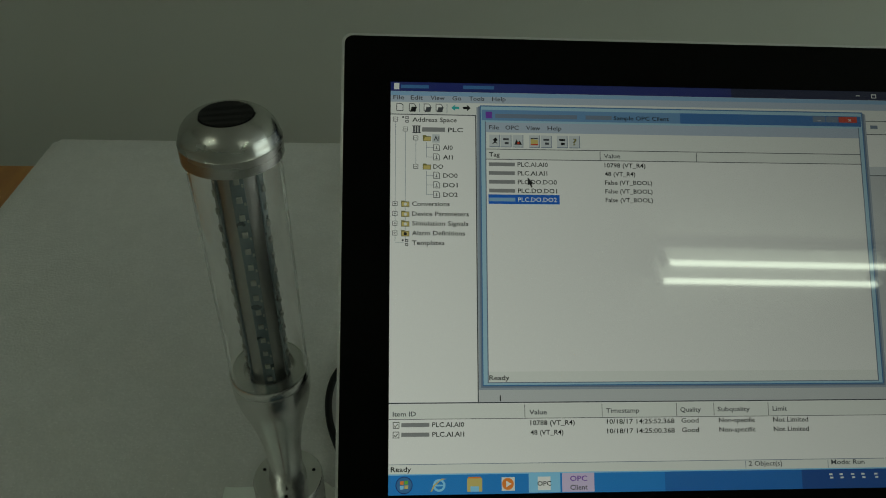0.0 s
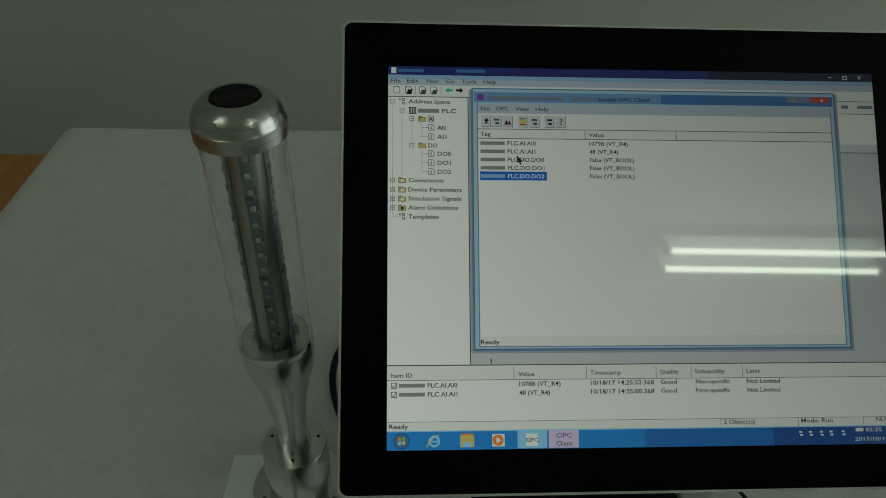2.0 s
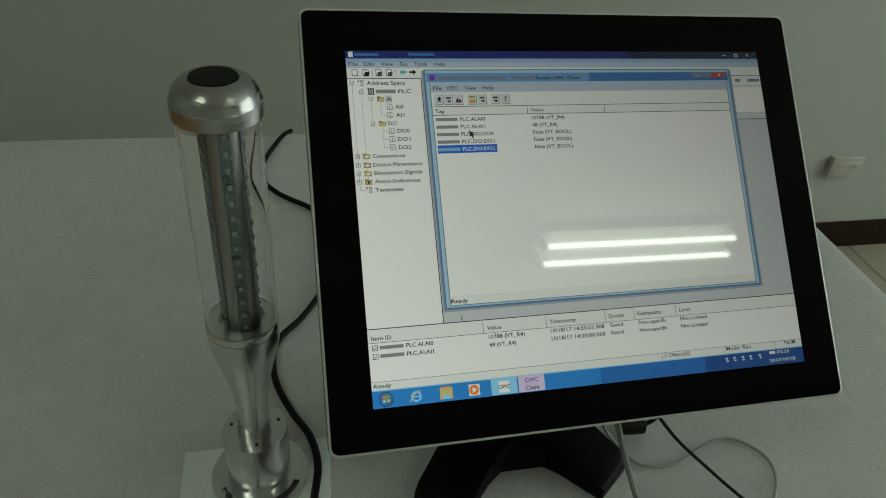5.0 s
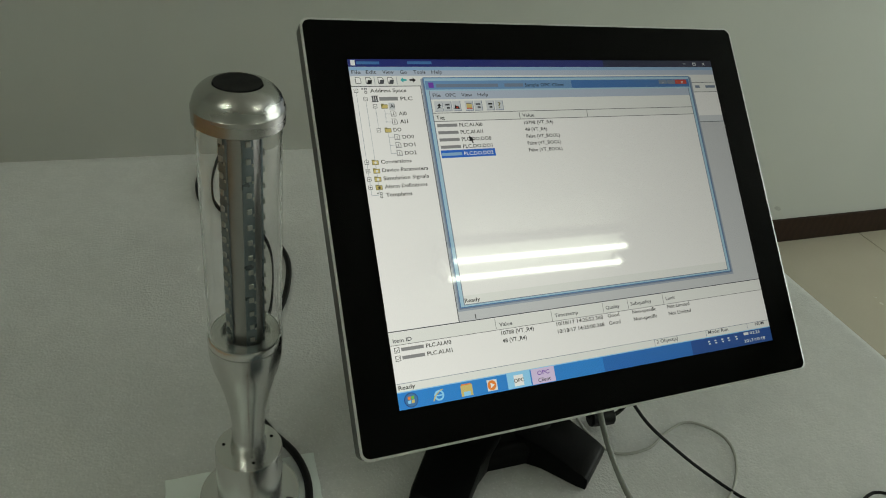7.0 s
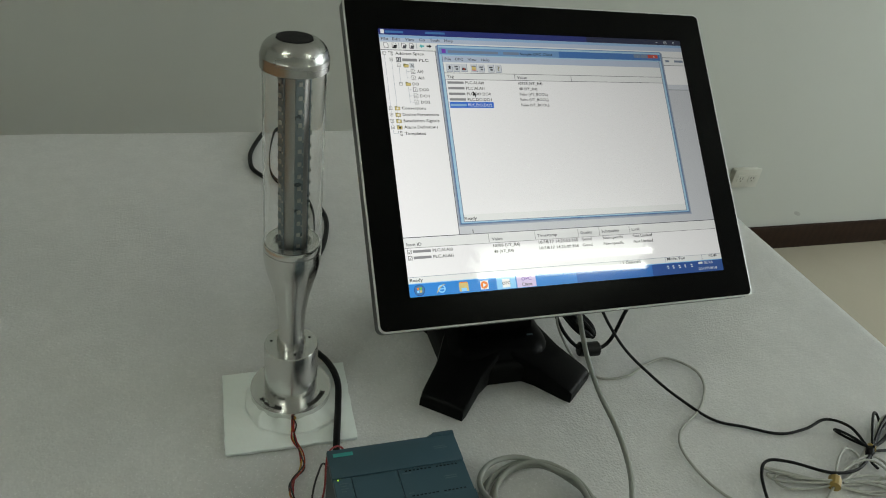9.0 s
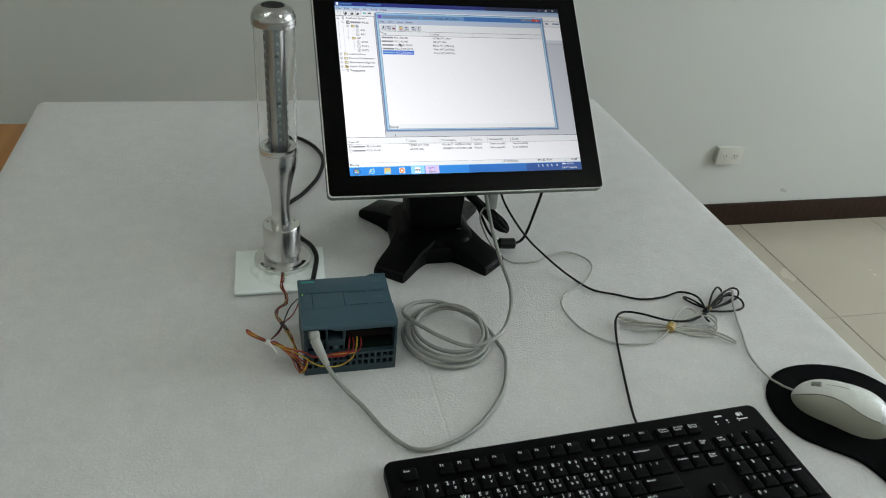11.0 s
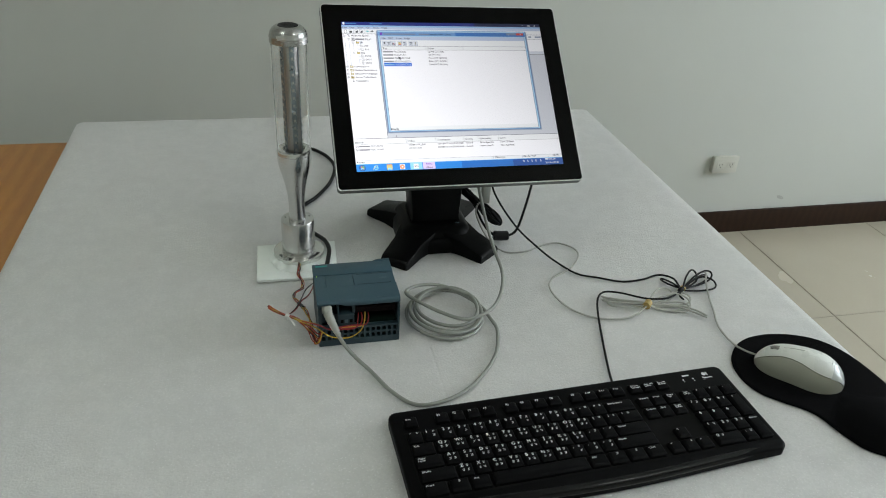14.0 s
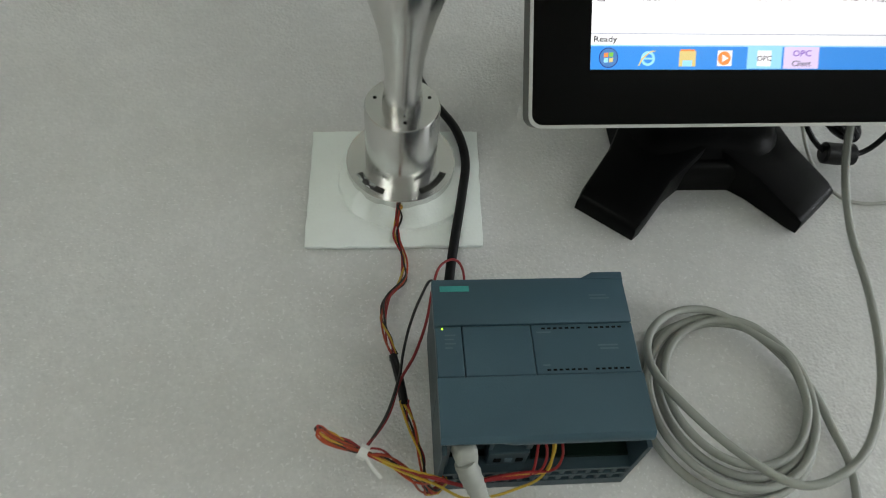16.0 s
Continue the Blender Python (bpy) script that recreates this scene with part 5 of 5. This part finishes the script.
for i, s in enumerate("` 1 2 3 4 5 6 7 8 9 0 - =".split()):
    key(X0 + U * i, ROWS_Y[1], U, U, s, 2 if s.isdigit() else 1)
key(X0 + 13 * U, ROWS_Y[1], 2 * U, U, "Backspace")
key(X0, ROWS_Y[2], 1.5 * U, U, "Tab")
for i, s in enumerate("QWERTYUIOP[]"):
    key(X0 + U * (1.5 + i), ROWS_Y[2], U, U, s, 3 if s.isalpha() else 1)
key(X0 + 13.5 * U, ROWS_Y[2], 1.5 * U, U, "\\", 1)
key(X0, ROWS_Y[3], 1.75 * U, U, "Caps|Lock")
for i, s in enumerate("ASDFGHJKL;'"):
    key(X0 + U * (1.75 + i), ROWS_Y[3], U, U, s, 3 if s.isalpha() else 1)
key(X0 + 12.75 * U, ROWS_Y[3], 2.25 * U, U, "Enter")
key(X0, ROWS_Y[4], 2.25 * U, U, "Shift")
for i, s in enumerate("ZXCVBNM,./"):
    key(X0 + U * (2.25 + i), ROWS_Y[4], U, U, s, 3 if s.isalpha() else 2)
key(X0 + 12.25 * U, ROWS_Y[4], 2.75 * U, U, "Shift")
x = X0
for w, s, e in ((1.5, "Ctrl", 0), (1.25, "", 1), (1.25, "Alt", 0), (6.0, "", 0), (1.25, "Alt", 0), (1.25, "", 1), (1.25, "", 1), (1.25, "Ctrl", 0)):
    key(x, ROWS_Y[5], w * U, U, s, e)
    x += w * U
XN = X0 + 15 * U + 0.005
for i, s in enumerate(("Print|Screen", "Scroll|Lock", "Pause|Break")):
    key(XN + U * i, ROWS_Y[0], U, 0.0165, s)
for r, names in ((1, ("Insert", "Home", "Page|Up")), (2, ("Delete", "End", "Page|Down"))):
    for i, s in enumerate(names):
        key(XN + U * i, ROWS_Y[r], U, U, s)
key(XN + U, ROWS_Y[4], U, U, "^")
for i, s in enumerate("<v>"):
    key(XN + U * i, ROWS_Y[5], U, U, s if s != "v" else "", 0 if s != "v" else 1)
XP = XN + 3 * U + 0.004
for i, s in enumerate(("Num|Lock", "/", "*", "-")):
    key(XP + U * i, ROWS_Y[1], U, U, s)
for r, row in ((2, "789"), (3, "456"), (4, "123")):
    for i, s in enumerate(row):
        key(XP + U * i, ROWS_Y[r], U, U, s, 1 if r != 3 else 0)
key(XP + 3 * U, ROWS_Y[2], U, 2 * U, "+")
key(XP + 3 * U, ROWS_Y[4], U, 2 * U, "Enter")
key(XP, ROWS_Y[5], 2 * U, U, "0", 1)
key(XP + 2 * U, ROWS_Y[5], U, U, ".", 1)
part("maker_mark", join(disc(0.0030, 0.0167, 0.4195, -0.0135, 16), rect(0.423, 0.4245, -0.0165, -0.0105, 0.0167), rect(0.416, 0.428, -0.0215, -0.0198, 0.0167), rect(0.388, 0.398, -0.0135, -0.0110, 0.0167)), LEGEND, keyboard, "pale printed maker mark", None, True)
for i in range(3):
    part("indicator_mark", join(rect(0.3850 + 0.0145 * i, 0.3872 + 0.0145 * i, -0.0205, -0.0183, 0.0167), rect(0.3852 + 0.0145 * i, 0.387 + 0.0145 * i, -0.0236, -0.0226, 0.0167)), LEGEND, keyboard, "", None, True)
KBI = pose(*KB, 0, 0, 2.3).inverted()
CZ = TABLE + 0.0022
part("cable", tube([(0.283, 0.205, 0.925), (0.287, 0.203, 0.885), (0.303, 0.203, 0.848), (0.338, 0.195, 0.800), (0.372, 0.178, 0.770), (0.397, 0.155, CZ + 0.003), (0.420, 0.121, CZ), (0.450, 0.105, CZ), (0.484, 0.089, CZ), (0.520, 0.090, CZ), (0.551, 0.096, CZ + 0.002), (0.568, 0.078, CZ + 0.005), (0.563, 0.046, CZ + 0.006)], 0.0016, 8, 8), RUBBER, keyboard, "thin black cable", KBI)
part("cable", tube([(0.562, 0.042, CZ + 0.006), (0.530, 0.027, CZ + 0.006), (0.494, 0.027, CZ + 0.009), (0.460, 0.047, CZ + 0.009), (0.437, 0.054, CZ + 0.008), (0.421, 0.041, CZ + 0.006), (0.409, 0.010, CZ + 0.001), (0.395, -0.035, CZ), (0.380, -0.085, CZ), (0.368, -0.128, CZ + 0.001), (0.364, -0.148, CZ + 0.006)], 0.0016, 8, 8), RUBBER, keyboard, "thin black cable", KBI)
for ax, ay, w, h in ((0.546, 0.079, 0.005, 0.012), (0.640, 0.085, 0.006, 0.012), (0.634, 0.066, 0.013, 0.006), (0.612, 0.086, 0.006, 0.016), (0.628, 0.078, 0.003, 0.010)):
    k = Vector((0.566, 0.046, 0))
    d = Vector((ax, ay, 0)) - k
    s = Vector((-d.y, d.x, 0)).normalized()
    loop = [k, k + d * 0.45 + s * w * 0.9, k + d * 0.85 + s * w, k + d, k + d * 0.85 - s * w, k + d * 0.45 - s * w * 0.8, k]
    part("cable_loop", tube([(q.x, q.y, CZ + h * (0.5 + 0.5 * math.sin(1.1 * i))) for i, q in enumerate(loop)], 0.0015, 7, 7), RUBBER, keyboard, "", KBI)
part("cable_knot", tube([(0.557, 0.040, CZ + 0.003), (0.563, 0.045, CZ + 0.006), (0.570, 0.052, CZ + 0.003)], 0.0042, 5, 10, lambda s: 0.0025 + 0.002 * math.sin(math.pi * s)), RUBBER, keyboard, "", KBI)
part("knot_tie", tube([(0.5665, 0.047, CZ + 0.006), (0.5695, 0.050, CZ + 0.006)], 0.0046, 3, 10), TIE_TAN, keyboard, "tan twist tie", KBI)
part("cable_end", tube([(0.561, 0.043, CZ + 0.004), (0.556, 0.034, CZ + 0.003), (0.560, 0.027, CZ)], 0.0015, 6, 7), RUBBER, keyboard, "", KBI)

# ---- mouse and mouse mat ----
def mat_mesh():
    """Cloth mat with a soft raised wrist rest in one sheet."""
    edge = spline([(x, y, 0) for x, y in ((0.545, -0.152), (0.553, -0.119), (0.578, -0.090), (0.615, -0.075), (0.660, -0.076), (0.700, -0.092), (0.722, -0.117), (0.733, -0.148), (0.738, -0.190), (0.740, -0.235), (0.738, -0.283), (0.722, -0.318), (0.690, -0.331), (0.655, -0.319), (0.626, -0.299), (0.613, -0.270), (0.601, -0.232), (0.572, -0.205), (0.552, -0.183))], 5, True)
    cen = Vector((0.655, -0.19, 0))
    def z(x, y):
        d = math.hypot((x - 0.680) / 0.068, (y + 0.268) / 0.052)
        return TABLE + 0.004 + 0.015 * max(0.0, 1 - d ** 2.2)
    bm = bmesh.new()
    low = [bm.verts.new((q.x, q.y, TABLE + 0.0006)) for q in edge]
    rings = [low]
    for f in (1.0, 0.985, 0.95, 0.9, 0.82, 0.74, 0.66, 0.57, 0.48, 0.38, 0.27, 0.15):
        ring = []
        for q in edge:
            p = cen + (q - cen) * f
            ring.append(bm.verts.new((p.x, p.y, z(p.x, p.y) - (0.0012 if f == 1.0 else 0))))
        rings.append(ring)
    for a, b in zip(rings, rings[1:]):
        for i in range(len(a)):
            bm.faces.new((a[i], a[(i + 1) % len(a)], b[(i + 1) % len(a)], b[i]))
    bm.faces.new(rings[-1])
    bm.faces.new(low[::-1])
    return bm


tagged(part("mouse_mat", mat_mesh(), PAD), "black cloth mouse mat with a raised wrist rest", "mouse mat")

MOUSE_AT, MOUSE_RZ = (0.626, -0.162, TABLE + 0.0042), 138.5
mouse = thing("mouse", "white and grey wired mouse resting on the black mat", "mouse", MOUSE_AT, MOUSE_RZ)


def mouse_form(x):
    """Half width and height of the mouse at x along its length, nose at +x."""
    e = max(0.0, 1 - abs(x / 0.0565) ** 2.3) ** 0.5
    e2 = max(0.0, 1 - abs(x / 0.0565) ** 3.0) ** 0.5
    w = (0.0295 - 0.0022 * math.cos((x - 0.012) * 75)) * e
    h = (0.0385 - 0.12 * max(0.0, x) - 0.9 * max(0.0, x) ** 2 - 1.1 * max(0.0, -x - 0.01) ** 2) * e2
    return w, h


def mouse_shell(a0, a1, grow=0.0, wave=0.0, x_to=0.0565):
    """Lofted hull over a span of its cross-section, in half turns."""
    bm = bmesh.new()
    nx, na = 36, 24
    rows = []
    for i in range(nx + 1):
        x = -0.0565 + (0.0565 + x_to) * (0.5 - 0.5 * math.cos(math.pi * i / nx))
        w, h = mouse_form(x)
        d = wave * math.sin(x * 55)
        row = []
        for j in range(na + 1):
            f = (a0 + d) + (a1 - a0 - 2 * d) * j / na
            c, t = math.cos(math.pi * f), math.sin(math.pi * f)
            row.append(bm.verts.new((x * (1 + grow * 12), (w + grow) * math.copysign(abs(c) ** 0.8, c), (h + grow) * max(0.0, t) ** 0.8)))
        rows.append(row)
    for a, b in zip(rows, rows[1:]):
        for j in range(na):
            bm.faces.new((a[j], b[j], b[j + 1], a[j + 1]))
    bmesh.ops.remove_doubles(bm, verts=bm.verts, dist=0.00002)
    return bm


part("body", mouse_shell(0.0, 1.0), MOUSE_SIDE, mouse, "grey mouse sides")
part("top_shell", mouse_shell(0.27, 0.73, 0.0007, 0.05), MOUSE_TOP, mouse, "glossy white mouse top")
part("tail", mouse_shell(0.262, 0.738, 0.0010, 0.05, -0.037), MOUSE_TAIL, mouse, "glossy pale grey mouse tail")


def seam(side):
    """Thin groove where the white top meets the grey side."""
    pts = []
    for i in range(21):
        x = -0.054 + 0.108 * i / 20
        w, h = mouse_form(x)
        f = 0.27 + 0.05 * math.sin(x * 55)
        c, t = math.cos(math.pi * f), math.sin(math.pi * f)
        pts.append((x, side * (w + 0.0006) * c ** 0.8, (h + 0.0006) * t ** 0.8))
    return tube(pts, 0.0006, 3, 6)


for side in (-1, 1):
    part("seam", seam(side), MOUSE_SEAM, mouse)
part("wheel_slot", lathe([(0.0, 0.0007), (0.0042, 0.0007), (0.0047, 0.0), (0.0, 0.0)], 24), MOUSE_WHEEL, mouse, "grey oval wheel slot", Matrix.Translation((0.033, 0, mouse_form(0.033)[1] + 0.0004)) @ Matrix.Rotation(radians(13), 4, "Y") @ Matrix.Diagonal((2.1, 1, 1, 1)))
wheel_z = mouse_form(0.034)[1]
part("scroll_wheel", lathe([(0.0, -0.0026), (0.0075, -0.0026), (0.008, 0.0), (0.0075, 0.0026), (0.0, 0.0026)], 24), MOUSE_WHEEL, mouse, "", Matrix.Translation((0.034, 0, wheel_z - 0.0055)) @ Matrix.Rotation(math.pi / 2, 4, "X"))
part("button_gap", tube([(x, 0.0, mouse_form(x)[1] + 0.0006) for x in (0.026, 0.018, 0.010, 0.002)], 0.0004, 4, 6), MOUSE_WHEEL, mouse)
part("print_mark", tube([(-0.034, -0.005, mouse_form(-0.034)[1] + 0.0), (-0.034, 0.0, mouse_form(-0.034)[1] + 0.0004), (-0.034, 0.005, mouse_form(-0.034)[1] + 0.0)], 0.0006, 4, 6), MOUSE_WHEEL, mouse)
MI = pose(*MOUSE_AT, 0, 0, MOUSE_RZ).inverted()
part("cable", tube([(0.586, -0.123, TABLE + 0.011), (0.579, -0.108, TABLE + 0.0075), (0.574, -0.085, TABLE + 0.004), (0.577, -0.045, CZ), (0.592, -0.005, CZ), (0.606, 0.033, CZ), (0.618, 0.064, CZ + 0.004), (0.626, 0.080, CZ + 0.009), (0.612, 0.080, CZ + 0.010), (0.585, 0.062, CZ + 0.008), (0.560, 0.048, CZ + 0.004), (0.520, 0.024, CZ + 0.004), (0.492, 0.016, CZ + 0.003), (0.468, 0.002, CZ), (0.441, -0.005, CZ), (0.400, 0.004, CZ), (0.370, 0.036, CZ), (0.361, 0.082, CZ), (0.374, 0.112, CZ), (0.415, 0.138, CZ), (0.442, 0.170, CZ), (0.445, 0.197, CZ), (0.422, 0.219, CZ), (0.390, 0.213, CZ), (0.358, 0.199, CZ), (0.322, 0.203, CZ), (0.300, 0.228, CZ + 0.012), (0.283, 0.250, CZ + 0.045), (0.282, 0.245, CZ + 0.070), (0.284, 0.222, CZ + 0.084), (0.2835, 0.215, CZ + 0.098)], 0.00145, 8, 8), BEIGE_CABLE, mouse, "thin pale grey cable", MI)
part("usb_plug", box(-0.007, 0.007, -0.0045, 0.0045, -0.014, 0.014, 0.002, 2), PLUG, mouse, "pale grey usb plug", MI @ pose(0.2835, 0.214, TABLE + 0.106, -16, 6, 0))
for ax, ay, w, h in ((0.431, 0.050, 0.004, 0.006), (0.428, 0.040, 0.008, 0.008), (0.449, 0.034, 0.004, 0.010), (0.434, 0.034, 0.010, 0.004), (0.563, 0.018, 0.016, 0.007), (0.570, 0.030, 0.012, 0.006), (0.556, 0.004, 0.010, 0.004), (0.545, 0.046, 0.010, 0.010)):
    k = Vector((0.493, 0.0185, 0))
    d = Vector((ax, ay, 0)) - k
    s = Vector((-d.y, d.x, 0)).normalized()
    loop = [k, k + d * 0.4 + s * w * 0.8, k + d * 0.85 + s * w, k + d, k + d * 0.85 - s * w, k + d * 0.4 - s * w * 0.8, k]
    part("cable_loop", tube([(q.x, q.y, CZ + h * (0.5 + 0.5 * math.sin(0.9 * i + 0.4))) for i, q in enumerate(loop)], 0.0013, 7, 7), BEIGE_CABLE, mouse, "", MI)
for p in (((0.505, 0.020), (0.535, 0.010), (0.556, -0.008), (0.570, -0.024)), ((0.505, 0.018), (0.540, 0.012), (0.562, -0.004), (0.572, -0.020))):
    part("cable_loop", tube([(x, y, CZ + 0.002) for x, y in p], 0.0014, 6, 7), BEIGE_CABLE, mouse, "", MI)
part("cable_tie", tube([(0.489, 0.0145, CZ + 0.004), (0.493, 0.0185, CZ + 0.0045), (0.497, 0.0225, CZ + 0.004)], 0.0062, 4, 10), TIE_TAN, mouse, "tan twist tie", MI)

# ---- floor tiles ----
TW = 0.6
TILE_MESH = mesh_of("tile", box(-TW / 2 + 0.0015, TW / 2 - 0.0015, -TW / 2 + 0.0015, TW / 2 - 0.0015, -0.0025, 0.0, 0.0008, 1), TILE)
for i in range(-8, 4):
    for j in range(-7, 2):
        cx, cy = 1.757 + TW * (i + 0.5), 0.846 + TW * (j + 0.5)
        if ROOM_X0 - 0.3 < cx < ROOM_X1 + 0.3 and ROOM_Y0 - 0.3 < cy < ROOM_Y1 + 0.1:
            ob = new("tile", TILE_MESH)
            ob.parent = floor
            ob.location = (cx, cy, 0)
